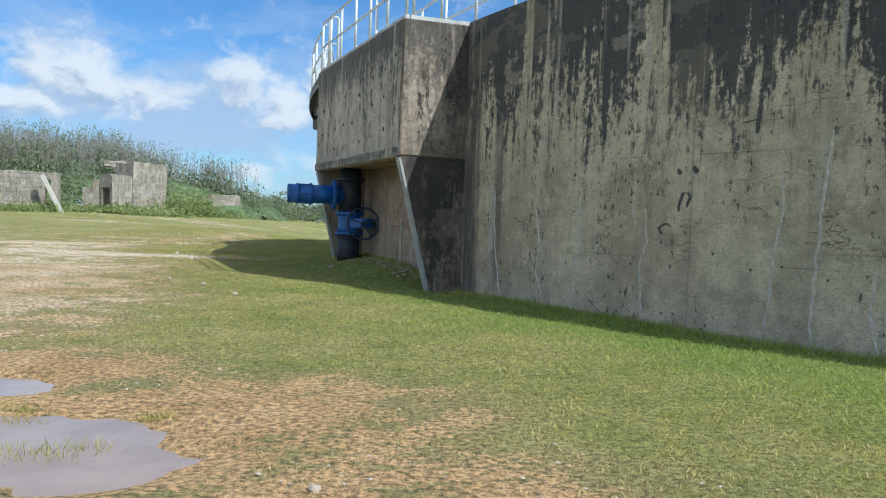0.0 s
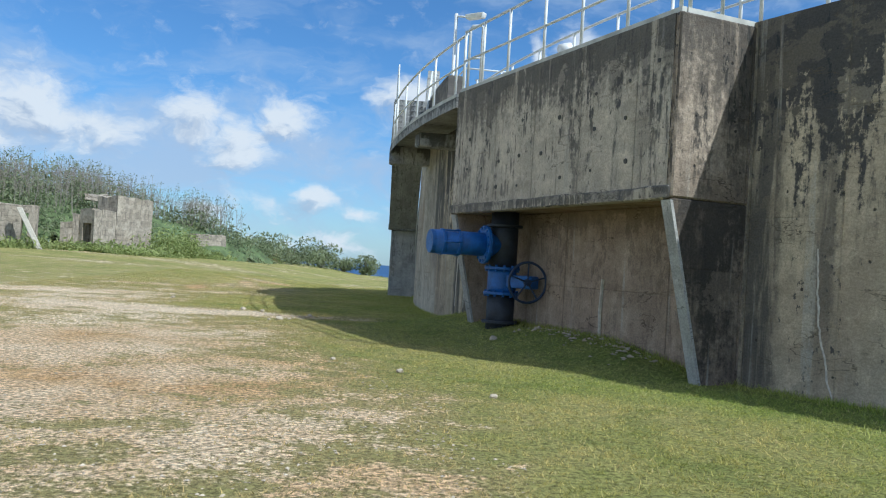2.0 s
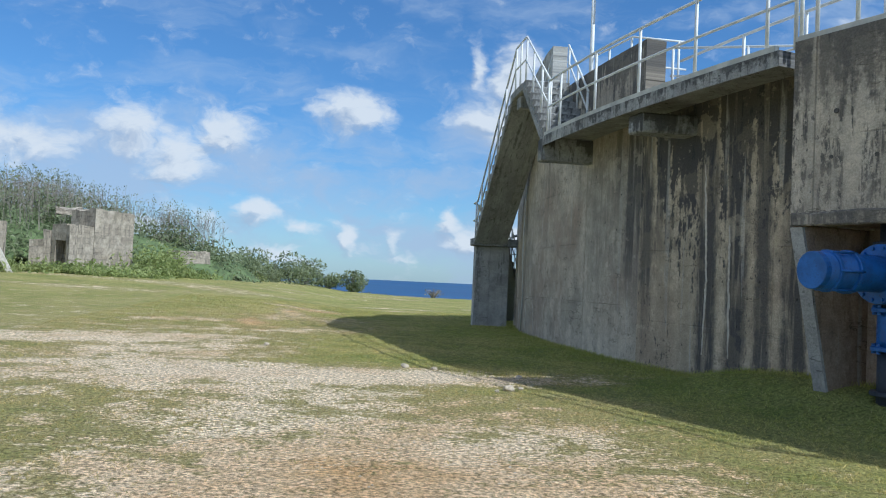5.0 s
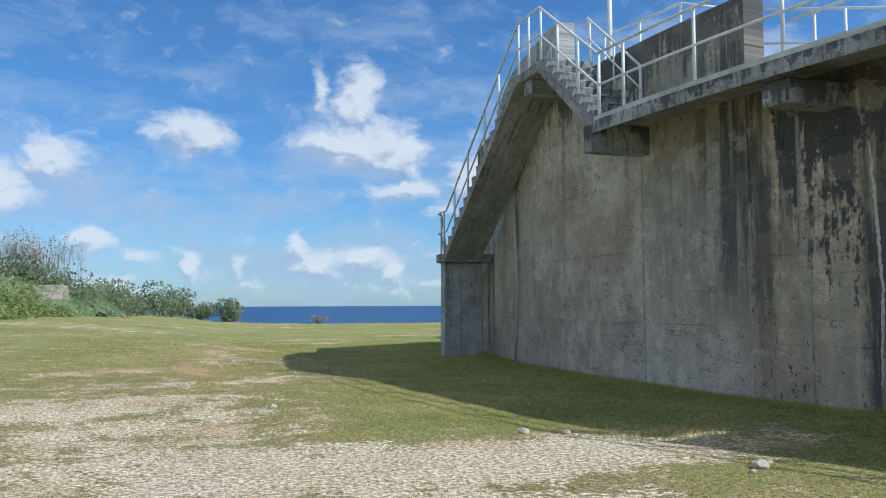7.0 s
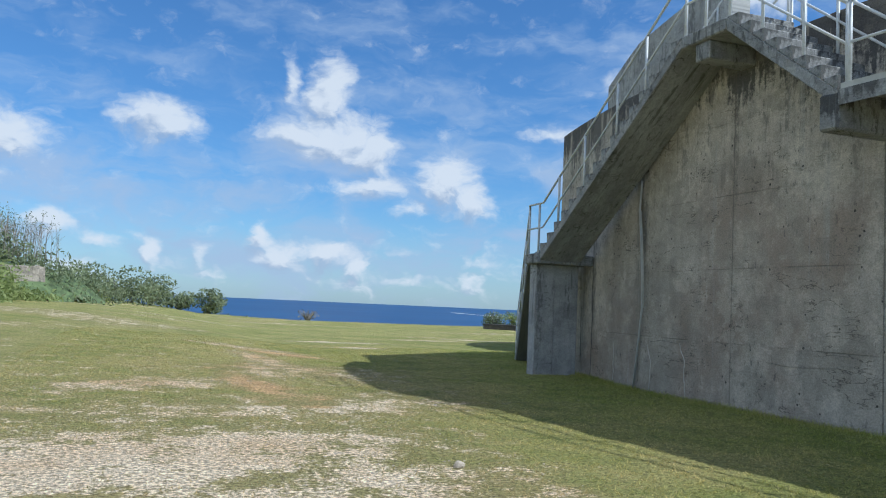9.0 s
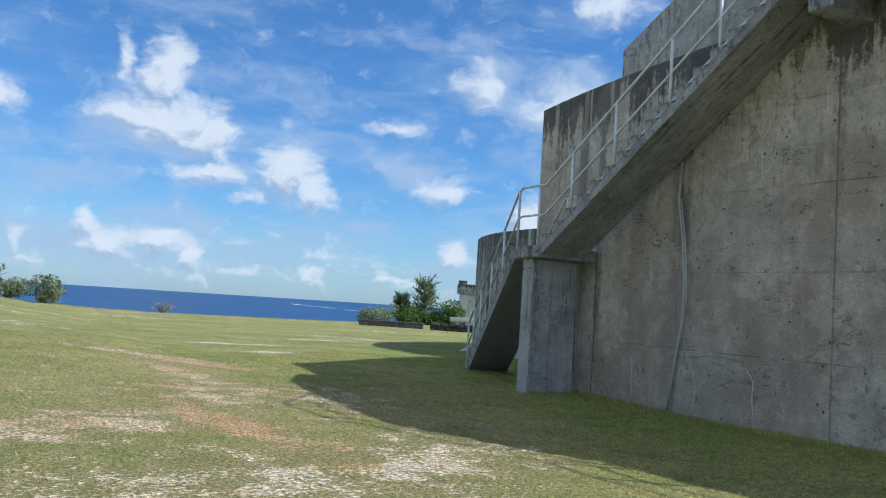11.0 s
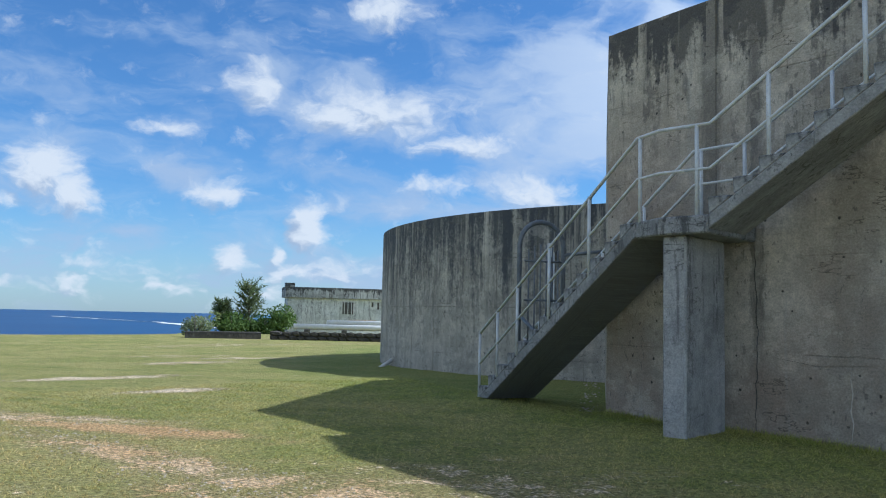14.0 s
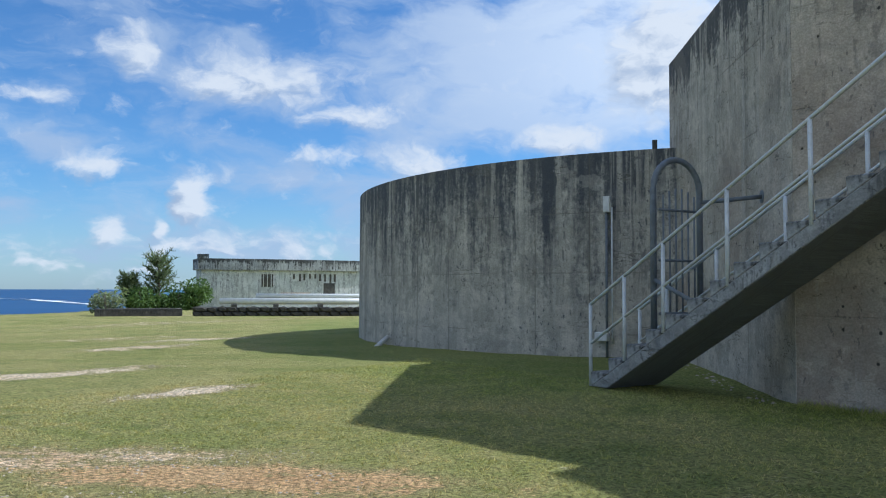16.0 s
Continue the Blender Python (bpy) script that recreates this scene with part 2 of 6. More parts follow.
    vor.voronoi_dimensions = "2D"
    pit = mth(nt, "MULTIPLY", ramp(nt, mth(nt, "ADD", vor.outputs["Distance"], mth(nt, "MULTIPLY", ragged, 0.09)), 0.098, 0.07), mth(nt, "MULTIPLY", ramp(nt, drip2, 0.48, 0.54), pits))
    col = mixc(nt, pit, col, (0.045, 0.042, 0.04))
    # formwork joints: a thin line and the dirt beside it
    lu = mth(nt, "MULTIPLY", mth(nt, "SUBTRACT", 0.5, mth(nt, "ABSOLUTE", mth(nt, "SUBTRACT", mth(nt, "FRACT", mth(nt, "ADD", mth(nt, "DIVIDE", mth(nt, "SUBTRACT", u, pitch[2]), pitch[0]), mth(nt, "MULTIPLY", fine, 0.012))), 0.5))), pitch[0])
    lv = mth(nt, "MULTIPLY", mth(nt, "SUBTRACT", 0.5, mth(nt, "ABSOLUTE", mth(nt, "SUBTRACT", mth(nt, "FRACT", mth(nt, "ADD", mth(nt, "DIVIDE", v, pitch[1]), mth(nt, "MULTIPLY", fine, 0.02))), 0.5))), pitch[1])
    line = mth(nt, "MAXIMUM", mth(nt, "MULTIPLY", ramp(nt, lu, 0.016, 0.004), ramp(nt, drip, 0.35, 0.55)), mth(nt, "MULTIPLY", ramp(nt, lv, 0.014, 0.004), ramp(nt, blotch, 0.45, 0.62, 0.0, 0.8)))
    halo = mth(nt, "MULTIPLY", mth(nt, "MAXIMUM", mth(nt, "MULTIPLY", ramp(nt, lu, 0.16, 0.0), ramp(nt, ragged, 0.36, 0.58)), mth(nt, "MULTIPLY", ramp(nt, lv, 0.12, 0.0), ramp(nt, mottle, 0.46, 0.62))), 0.40)
    col = mixc(nt, mth(nt, "MULTIPLY", halo, joints), col, tuple(c * 0.45 for c in mid))
    col = mixc(nt, mth(nt, "MULTIPLY", line, joints), col, tuple(c * 0.30 for c in mid))
    # repairs and worn skin: patches with firm edges
    skin = field(1, 1.3, 0.9, 7, 0.62, 17.0)
    col = mixc(nt, mth(nt, "MULTIPLY", ramp(nt, skin, 0.555, 0.580), 0.34), col, tuple(c * 0.48 for c in mid))
    col = mixc(nt, mth(nt, "MULTIPLY", ramp(nt, skin, 0.400, 0.380), 0.20), col, tuple(min(0.8, c * 1.15) for c in light))
    ridge = mth(nt, "ABSOLUTE", mth(nt, "SUBTRACT", field(0.55, 1.7, 0.9, 5, 0.6, 9.0), 0.5))
    crack = mth(nt, "MULTIPLY", ramp(nt, ridge, 0.006, 0.002), ramp(nt, blotch, 0.47, 0.6))
    col = mixc(nt, mth(nt, "MULTIPLY", crack, 0.75), col, tuple(c * 0.22 for c in mid))
    sand = field(1, 1, 38, 3, 0.75, 18.0)
    col = mixc(nt, 1.0, col, mixc(nt, ramp(nt, sand, 0.36, 0.64), (0.86, 0.86, 0.86), (1.14, 1.13, 1.12)), "MULTIPLY")
    nt.links.new(col, bsdf.inputs["Base Color"])
    bsdf.inputs["Roughness"].default_value = 0.92
    bsdf.inputs["Specular IOR Level"].default_value = 0.25
    h = mth(nt, "SUBTRACT", mth(nt, "ADD", fine, mth(nt, "MULTIPLY", blotch, 1.5)), mth(nt, "MULTIPLY", mth(nt, "ADD", line, pit), 0.8))
    bump(nt, bsdf, h, 0.75, 0.022)
    return m


M_WALL = concrete("streaked_concrete", (0.70, 0.60, 0.44), (0.55, 0.47, 0.345), 1.95, 0.92, 1.0, 0.5, 0.6, 0.9, 0.2, 0.0, 0.25, (-0.12, 0.22), (0.052, 0.055, 0.062),
                  bands=((-16.05, 0.28, 5.0, 0.8), (-16.9, 0.14, 4.0, 0.6), (-9.7, 0.30, 5.0, 0.75), (-8.95, 0.26, 5.0, 0.85), (-8.35, 0.18, 5.0, 0.8), (-7.8, 0.24, 5.0, 0.92), (-7.1, 0.26, 5.0, 0.9), (-5.75, 0.12, 2.4, 0.8), (-5.3, 0.22, 3.6, 0.85)))
# real growth, lengthened and softened to paint in the rim's shade too
M_HIGH = concrete("weathered_tank_concrete", (0.67, 0.61, 0.50), (0.53, 0.475, 0.385), 0.75, 0.85, 0.55, 0.65, 0.4, 0.9, 0.65, 11.0, 0.15, (-0.25, 0.35), (0.05, 0.052, 0.058),
                  bands=((-4.8, 0.36, 4.6, 0.85), (-4.15, 0.16, 3.4, 0.7), (-3.7, 1.0, 4.6, 0.38), (3.0, 0.22, 4.2, 0.5), (5.3, 0.10, 5.0, 0.6), (6.0, 0.2, 4.5, 0.5)), pitch=(2.85, 1.22, 0.22))
M_BOX = concrete("chamber_concrete", (0.66, 0.59, 0.475), (0.53, 0.475, 0.39), 0.80, 0.80, 0.9, 0.25, 0.3, 0.2, 0.6, 23.0, 0.25, (-0.3, 0.5), (0.055, 0.056, 0.06))
M_PEBBLE = concrete("roughcast_concrete", (0.50, 0.42, 0.33), (0.25, 0.20, 0.155), 1.3, 0.78, 1.0, 0.4, 0.4, 1.0, 0.0, 31.0, 0.1, (-0.5, 0.6), (0.05, 0.048, 0.045))
# brown-black cheek tone; the dark mask covers nearly its whole height
M_CHEEK = concrete("dark_cheek_concrete", (0.36, 0.29, 0.22), (0.19, 0.155, 0.125), 2.4, 0.88, 0.5, 0.3, 0.6, 0.5, 0.3, 37.0, 0.2, (-0.3, 0.6), (0.04, 0.038, 0.036))
M_STAIR = concrete("stair_concrete", (0.46, 0.465, 0.455), (0.33, 0.335, 0.33), 0.3, 0.75, 0.6, 0.1, 0.35, 0.3, 0.1, 41.0, 0.3)
M_PILLAR = concrete("grey_pillar_concrete", (0.52, 0.52, 0.50), (0.42, 0.42, 0.41), 0.3, 0.6, 0.5, 0.12, 0.25, 0.4, 0.1, 43.0, 0.2)
M_RECESS = concrete("stained_recess_concrete", (0.50, 0.40, 0.31), (0.40, 0.305, 0.235), 0.3, 0.35, 0.35, 0.9, 0.6, 0.3, 0.5, 53.0, 0.2)
M_TANK2 = concrete("pale_tank_concrete", (0.64, 0.60, 0.51), (0.52, 0.49, 0.425), 2.1, 0.95, 0.9, 0.12, 0.5, 0.6, 0.7, 67.0, 0.4, (-0.60, 0.9), (0.07, 0.078, 0.092))
M_RUIN = concrete("ruin_concrete", (0.56, 0.495, 0.405), (0.38, 0.335, 0.275), 0.2, 0.25, 0.2, 0.35, 0.2, 0.8, 1.0, 71.0, 0.08, pitch=(0.9, 0.30, 0.0))
M_STONE = concrete("dark_rubble", (0.17, 0.16, 0.14), (0.09, 0.085, 0.075), 0.2, 0.5, 0.4, 0.2, 0.4, 0.9, 0.3, 83.0)
M_WHITEWASH = concrete("peeling_whitewash", (0.84, 0.85, 0.82), (0.74, 0.77, 0.74), 0.06, 0.5, 0.55, 0.10, 0.2, 0.5, 0.1, 97.0, 0.1)
M_BAND = concrete("blackened_whitewash", (0.62, 0.64, 0.62), (0.44, 0.45, 0.44), 0.35, 0.85, 0.9, 0.1, 0.5, 0.4, 0.1, 101.0)


def plain(name, col, rough=0.5, metal=0.0, vary=0.25, scale=6.0, bumpy=0.15, spec=0.5, stain=None):
    m, nt, bsdf = material(name)
    pos = nd(nt, "ShaderNodeTexCoord").outputs["Object"]
    n = noise_tex(nt, pos, scale, 6, 0.6)
    f = noise_tex(nt, pos, scale * 7, 4, 0.6)
    c = mixc(nt, ramp(nt, n, 0.3, 0.7), tuple(x * (1 - vary) for x in col), tuple(min(1, x * (1 + vary)) for x in col))
    if stain:
        c = mixc(nt, ramp(nt, f, 0.56, 0.72, 0.0, 0.75), c, stain)
    nt.links.new(c, bsdf.inputs["Base Color"])
    nt.links.new(ramp(nt, f, 0.2, 0.8, max(0.05, rough - 0.12), min(1, rough + 0.12)), bsdf.inputs["Roughness"])
    bsdf.inputs["Metallic"].default_value = metal
    bsdf.inputs["Specular IOR Level"].default_value = spec
    bump(nt, bsdf, f, bumpy, 0.01)
    return m


M_RAIL = plain("galvanised_white_rail", (0.66, 0.68, 0.68), 0.5, 0.0, 0.1, 8, 0.1, 0.5, (0.45, 0.42, 0.36))
M_TOE = plain("weathered_kerb_paint", (0.50, 0.50, 0.46), 0.8, 0.0, 0.2, 3, 0.2)
M_BLUE = plain("blue_enamel", (0.022, 0.12, 0.40), 0.42, 0.0, 0.25, 5, 0.12, 0.5, (0.03, 0.06, 0.14))
# near-black riser iron; the chamber's shade is put into this colour
M_NAVY = plain("shade_dark_iron", (0.028, 0.034, 0.048), 0.6, 0.0, 0.3, 5, 0.2)
M_WHEEL = plain("dark_blue_iron", (0.02, 0.04, 0.09), 0.5, 0.0, 0.2, 8, 0.15)
M_GATE = plain("grey_painted_steel", (0.16, 0.18, 0.20), 0.55, 0.0, 0.2, 8, 0.12)
M_CALCITE = plain("calcite", (0.54, 0.50, 0.43), 0.85, 0.0, 0.2, 14, 0.4)
M_DARKLINE = plain("crack_growth", (0.085, 0.083, 0.078), 0.9, 0.0, 0.2, 14, 0.3)
M_PVC = plain("white_pvc", (0.72, 0.72, 0.69), 0.45, 0.0, 0.08, 3, 0.05)
M_LIME = plain("limestone_rubble", (0.52, 0.44, 0.34), 0.9, 0.0, 0.22, 9, 0.5)
M_HOSE = plain("grey_hose", (0.46, 0.46, 0.42), 0.6, 0.0, 0.1, 6, 0.1)
M_LAMP = plain("lamp_housing", (0.70, 0.70, 0.68), 0.4, 0.0, 0.1, 6, 0.05)
M_BARREL = plain("rusty_steel", (0.34, 0.17, 0.10), 0.85, 0.0, 0.35, 6, 0.3)
M_WOOD = plain("dark_weathered_boards", (0.10, 0.095, 0.085), 0.85, 0.0, 0.3, 5, 0.3)


def leaf_mat(name, a, b, trans=0.25):
    m, nt, bsdf = material(name)
    geo = nd(nt, "ShaderNodeNewGeometry")
    c = mixc(nt, geo.outputs["Random Per Island"], a, b)
    pos = nd(nt, "ShaderNodeTexCoord").outputs["Object"]
    c = mixc(nt, ramp(nt, noise_tex(nt, pos, 0.5, 3), 0.35, 0.65, 0.0, 0.5), c, tuple(x * 0.6 for x in a))
    nt.links.new(c, bsdf.inputs["Base Color"])
    bsdf.inputs["Roughness"].default_value = 0.6
    bsdf.inputs["Specular IOR Level"].default_value = 0.3
    tr = nd(nt, "ShaderNodeBsdfTranslucent", None, Color=c)
    mx = nd(nt, "ShaderNodeMixShader", None, i0=trans)
    nt.links.new(bsdf.outputs[0], mx.inputs[1])
    nt.links.new(tr.outputs[0], mx.inputs[2])
    nt.links.new(mx.outputs[0], nt.nodes["Material Output"].inputs[0])
    return m


# leaf green paled and greyed: distance haze mixed into the colour
M_SHRUB = leaf_mat("hazy_shrub_leaves", (0.20, 0.25, 0.13), (0.36, 0.395, 0.235), 0.4)
M_BRIGHT = leaf_mat("creeper_leaves", (0.27, 0.34, 0.11), (0.43, 0.47, 0.20), 0.45)
M_CASU = leaf_mat("needle_leaves", (0.16, 0.215, 0.10), (0.28, 0.33, 0.16), 0.4)
M_HEDGE = leaf_mat("dense_leaves", (0.08, 0.15, 0.035), (0.17, 0.25, 0.07), 0.3)
M_TWIG = plain("grey_twigs", (0.25, 0.225, 0.19), 0.9, 0.0, 0.25, 4, 0.2)
M_TRUNK = plain("bark", (0.12, 0.095, 0.07), 0.95, 0.0, 0.3, 6, 0.4)
M_UNDER = plain("shaded_undergrowth", (0.10, 0.14, 0.055), 0.95, 0.0, 0.4, 1.5, 0.6)


def turf(nt, n1, n2, n6, lush, bare):
    """The lawn's own colour: green, straw and dark clover in patches."""
    green = mixc(nt, ramp(nt, n2, 0.32, 0.68), (0.27, 0.285, 0.080), (0.42, 0.375, 0.135))
    green = mixc(nt, ramp(nt, n1, 0.38, 0.64, 0.0, 0.75), green, (0.54, 0.44, 0.195))
    green = mixc(nt, ramp(nt, n6, 0.54, 0.68, 0.0, 0.6), green, (0.145, 0.185, 0.046))
    dry = mth(nt, "ADD", bare, mth(nt, "MULTIPLY", mth(nt, "SUBTRACT", n2, 0.5), 0.9))
    green = mixc(nt, ramp(nt, dry, 0.05, 0.45, 0.0, 0.7), green, (0.43, 0.315, 0.17))
    return mixc(nt, mth(nt, "MULTIPLY", lush, 0.75), green, (0.205, 0.325, 0.058))


def blade_mat():
    m, nt, bsdf = material("grass_blades")
    flat = nd(nt, "ShaderNodeMapping", None, Vector=nd(nt, "ShaderNodeTexCoord").outputs["Object"])
    flat.inputs["Scale"].default_value = (1, 1, 0)
    p = flat.outputs[0]
    lush = nd(nt, "ShaderNodeAttribute", {"attribute_name": "lush"}).outputs["Fac"]
    c = turf(nt, noise_tex(nt, p, 0.35, 6, 0.6), noise_tex(nt, p, 1.7, 8, 0.7, 0.4), noise_tex(nt, p, 0.9, 7, 0.7, 0.3), lush, nd(nt, "ShaderNodeAttribute", {"attribute_name": "bare"}).outputs["Fac"])
    rnd = nd(nt, "ShaderNodeNewGeometry").outputs["Random Per Island"]
    c = mixc(nt, 1.0, c, mixc(nt, rnd, (0.72, 0.80, 0.62), (1.95, 1.82, 1.70)), "MULTIPLY")
    c = mixc(nt, ramp(nt, rnd, 0.86, 0.90, 0.0, 0.6), c, (0.56, 0.47, 0.24))
    nt.links.new(c, bsdf.inputs["Base Color"])
    bsdf.inputs["Roughness"].default_value = 0.55
    bsdf.inputs["Specular IOR Level"].default_value = 0.3
    tr = nd(nt, "ShaderNodeBsdfTranslucent", None, Color=c)
    mx = nd(nt, "ShaderNodeMixShader", None, i0=0.45)
    nt.links.new(bsdf.outputs[0], mx.inputs[1])
    nt.links.new(tr.outputs[0], mx.inputs[2])
    nt.links.new(mx.outputs[0], nt.nodes["Material Output"].inputs[0])
    return m


M_BLADE = blade_mat()


def ground_mat():
    m, nt, bsdf = material("mown_grass_and_coral")
    pos = nd(nt, "ShaderNodeTexCoord").outputs["Object"]
    bare = nd(nt, "ShaderNodeAttribute", {"attribute_name": "bare"}).outputs["Fac"]
    mud = nd(nt, "ShaderNodeAttribute", {"attribute_name": "mud"}).outputs["Fac"]
    lush = nd(nt, "ShaderNodeAttribute", {"attribute_name": "lush"}).outputs["Fac"]
    flat = nd(nt, "ShaderNodeMapping", None, Vector=pos)
    flat.inputs["Scale"].default_value = (1, 1, 0)
    p = flat.outputs[0]
    n1 = noise_tex(nt, p, 0.35, 6, 0.6)
    n2 = noise_tex(nt, p, 1.7, 8, 0.7, 0.4)
    n3 = noise_tex(nt, p, 11.0, 8, 0.75)
    n4 = noise_tex(nt, p, 70.0, 4, 0.7)
    n6 = noise_tex(nt, p, 0.9, 7, 0.7, 0.3)
    green = mixc(nt, 1.0, turf(nt, n1, n2, n6, lush, bare), (0.80, 0.82, 0.80), "MULTIPLY")
    green = mixc(nt, ramp(nt, n3, 0.42, 0.66, 0.0, 0.6), green, (0.085, 0.105, 0.030))
    green = mixc(nt, ramp(nt, n4, 0.40, 0.70, 0.0, 0.45), green, (0.31, 0.33, 0.13))
    coral = mixc(nt, ramp(nt, n3, 0.35, 0.62), (0.60, 0.47, 0.33), (0.84, 0.70, 0.53))
    coral = mixc(nt, ramp(nt, n4, 0.45, 0.7, 0.0, 0.6), coral, (0.30, 0.225, 0.15))
    n5 = noise_tex(nt, p, 34.0, 6, 0.8)
    coral = mixc(nt, ramp(nt, n5, 0.52, 0.68, 0.0, 0.7), coral, (0.82, 0.75, 0.63))
    coral = mixc(nt, ramp(nt, n5, 0.48, 0.34, 0.0, 0.6), coral, (0.25, 0.22, 0.10))
    earth = mixc(nt, ramp(nt, n2, 0.3, 0.7), (0.42, 0.25, 0.115), (0.58, 0.385, 0.20))
    earth = mixc(nt, ramp(nt, n4, 0.5, 0.72, 0.0, 0.5), earth, (0.50, 0.40, 0.27))
    n8 = noise_tex(nt, p, 0.55, 5, 0.6, 0.5)
    soil = mixc(nt, mth(nt, "ADD", mth(nt, "SUBTRACT", mth(nt, "MULTIPLY", mud, 1.6), 0.25), mth(nt, "MULTIPLY", mth(nt, "SUBTRACT", n8, 0.5), 2.4), True), coral, earth)
    k = mth(nt, "ADD", bare, mth(nt, "ADD", mth(nt, "MULTIPLY", mth(nt, "SUBTRACT", n2, 0.5), 2.1), mth(nt, "MULTIPLY", mth(nt, "SUBTRACT", n3, 0.5), 1.5)))
    warp = combine(nt, mth(nt, "MULTIPLY", n3, 0.16), mth(nt, "MULTIPLY", n2, 0.3))
    chip = nd(nt, "ShaderNodeTexVoronoi", None, Vector=nd(nt, "ShaderNodeVectorMath", {"operation": "ADD"}, i0=p, i1=warp).outputs[0], Scale=24.0)
    chip.voronoi_dimensions = "2D"
    rnd = nd(nt, "ShaderNodeSeparateColor", None, i0=chip.outputs["Color"]).outputs[0]
    dry = mth(nt, "MULTIPLY", mth(nt, "SUBTRACT", 1.0, mud), ramp(nt, n6, 0.42, 0.60))
    pale = mth(nt, "MULTIPLY", dry, mth(nt, "MULTIPLY", ramp(nt, rnd, 0.55, 0.85), ramp(nt, chip.outputs["Distance"], 0.6, 0.3, 0.0, 0.8)))
    soil = mixc(nt, pale, soil, (0.84, 0.74, 0.59))
    soil = mixc(nt, ramp(nt, rnd, 0.36, 0.16, 0.0, 0.25), soil, (0.27, 0.185, 0.105))
    # stray crumbs in thin turf
    thin = mth(nt, "MULTIPLY", mth(nt, "MULTIPLY", ramp(nt, k, 0.12, 0.40), dry), mth(nt, "MULTIPLY", ramp(nt, rnd, 0.80, 0.90), ramp(nt, chip.outputs["Distance"], 0.5, 0.25, 0.0, 0.8)))
    green = mixc(nt, thin, green, (0.70, 0.60, 0.42))
    c = mixc(nt, ramp(nt, k, 0.40, 0.66), green, soil)
    grain = noise_tex(nt, p, 22.0, 4, 0.8)
    c = mixc(nt, 1.0, c, mixc(nt, ramp(nt, grain, 0.36, 0.64), (0.45, 0.46, 0.43), (1.72, 1.70, 1.62)), "MULTIPLY")
    nt.links.new(c, bsdf.inputs["Base Color"])
    bsdf.inputs["Roughness"].default_value = 0.95
    bsdf.inputs["Specular IOR Level"].default_value = 0.15
    bump(nt, bsdf, mth(nt, "ADD", mth(nt, "ADD", n3, grain), mth(nt, "MULTIPLY", n4, 0.6)), 0.8, 0.05)
    return m


M_GROUND = ground_mat()


def sea_mat():
    m, nt, bsdf = material("deep_sea")
    pos = nd(nt, "ShaderNodeTexCoord").outputs["Object"]
    sep = nd(nt, "ShaderNodeSeparateXYZ", None, i0=pos)
    n = noise_tex(nt, pos, 0.004, 5, 0.6)
    n2 = noise_tex(nt, pos, 0.06, 5, 0.6)
    c = mixc(nt, ramp(nt, n, 0.35, 0.65), (0.010, 0.055, 0.155), (0.014, 0.075, 0.19))
    # pale reef shelf inside the surf line
    shelf = mth(nt, "ADD", mth(nt, "MULTIPLY", sep.outputs[0], 1.0), mth(nt, "MULTIPLY", sep.outputs[1], -0.62))
    inside = ramp(nt, mth(nt, "ADD", shelf, mth(nt, "MULTIPLY", n, 240.0)), 60.0, 220.0)
    c = mixc(nt, mth(nt, "MULTIPLY", inside, 0.75), c, (0.07, 0.20, 0.30))
    nt.links.new(c, bsdf.inputs["Base Color"])
    bsdf.inputs["Roughness"].default_value = 0.45
    bsdf.inputs["Specular IOR Level"].default_value = 0.25
    bump(nt, bsdf, n2, 0.5, 0.6)
    return m


M_SEA = sea_mat()
M_FOAM = plain("surf", (0.85, 0.87, 0.88), 0.9, 0.0, 0.1, 0.1, 0.1)


def puddle_mat():
    m, nt, bsdf = material("muddy_water")
    pos = nd(nt, "ShaderNodeTexCoord").outputs["Object"]
    n = noise_tex(nt, pos, 2.0, 4, 0.6)
    c = mixc(nt, ramp(nt, n, 0.3, 0.7), (0.32, 0.235, 0.175), (0.40, 0.30, 0.23))
    nt.links.new(c, bsdf.inputs["Base Color"])
    bsdf.inputs["Roughness"].default_value = 0.06
    bsdf.inputs["IOR"].default_value = 1.33
    return m


M_PUDDLE = puddle_mat()


# ---- mesh helpers ----
def part(name, bm, mat, parent=None, label="", smooth=False):
    me = bpy.data.meshes.new(name)
    bm.normal_update()
    if smooth:
        for f in bm.faces:
            f.smooth = True
    bm.to_mesh(me)
    bm.free()
    me.materials.append(mat)
    ob = new(name, me)
    if parent:
        ob.parent = parent
        if parent.type == "EMPTY":
            ob.matrix_parent_inverse = parent.matrix_basis.inverted()
    if label:
        ob["label"] = label
    return ob


def thing(name, at, label, category, group="", kind="", m=None):
    ob = new(name)
    ob.empty_display_size = 0.2
    ob.matrix_basis = m if m else Matrix.Translation(at)
    return tagged(ob, label, category, group, kind)


def local_part(name, mesh, parent, m=None, label=""):
    """A part that shares mesh data, placed in its thing's own axes."""
    ob = new(name, mesh)
    ob.parent = parent
    ob.matrix_basis = m or Matrix()
    if label:
        ob["label"] = label
    return ob


def mesh_of(bm, name, mat, smooth=False):
    me = bpy.data.meshes.new(name)
    if smooth:
        for f in bm.faces:
            f.smooth = True
    bm.to_mesh(me)
    bm.free()
    me.materials.append(mat)
    return me


def soften(bm, w=0.015, seg=1):
    edges = [e for e in bm.edges if len(e.link_faces) == 2 and e.calc_face_angle(0) > 0.5]
    bmesh.ops.bevel(bm, geom=edges, offset=w, segments=seg, affect="EDGES", profile=0.6, clamp_overlap=True)
    return bm


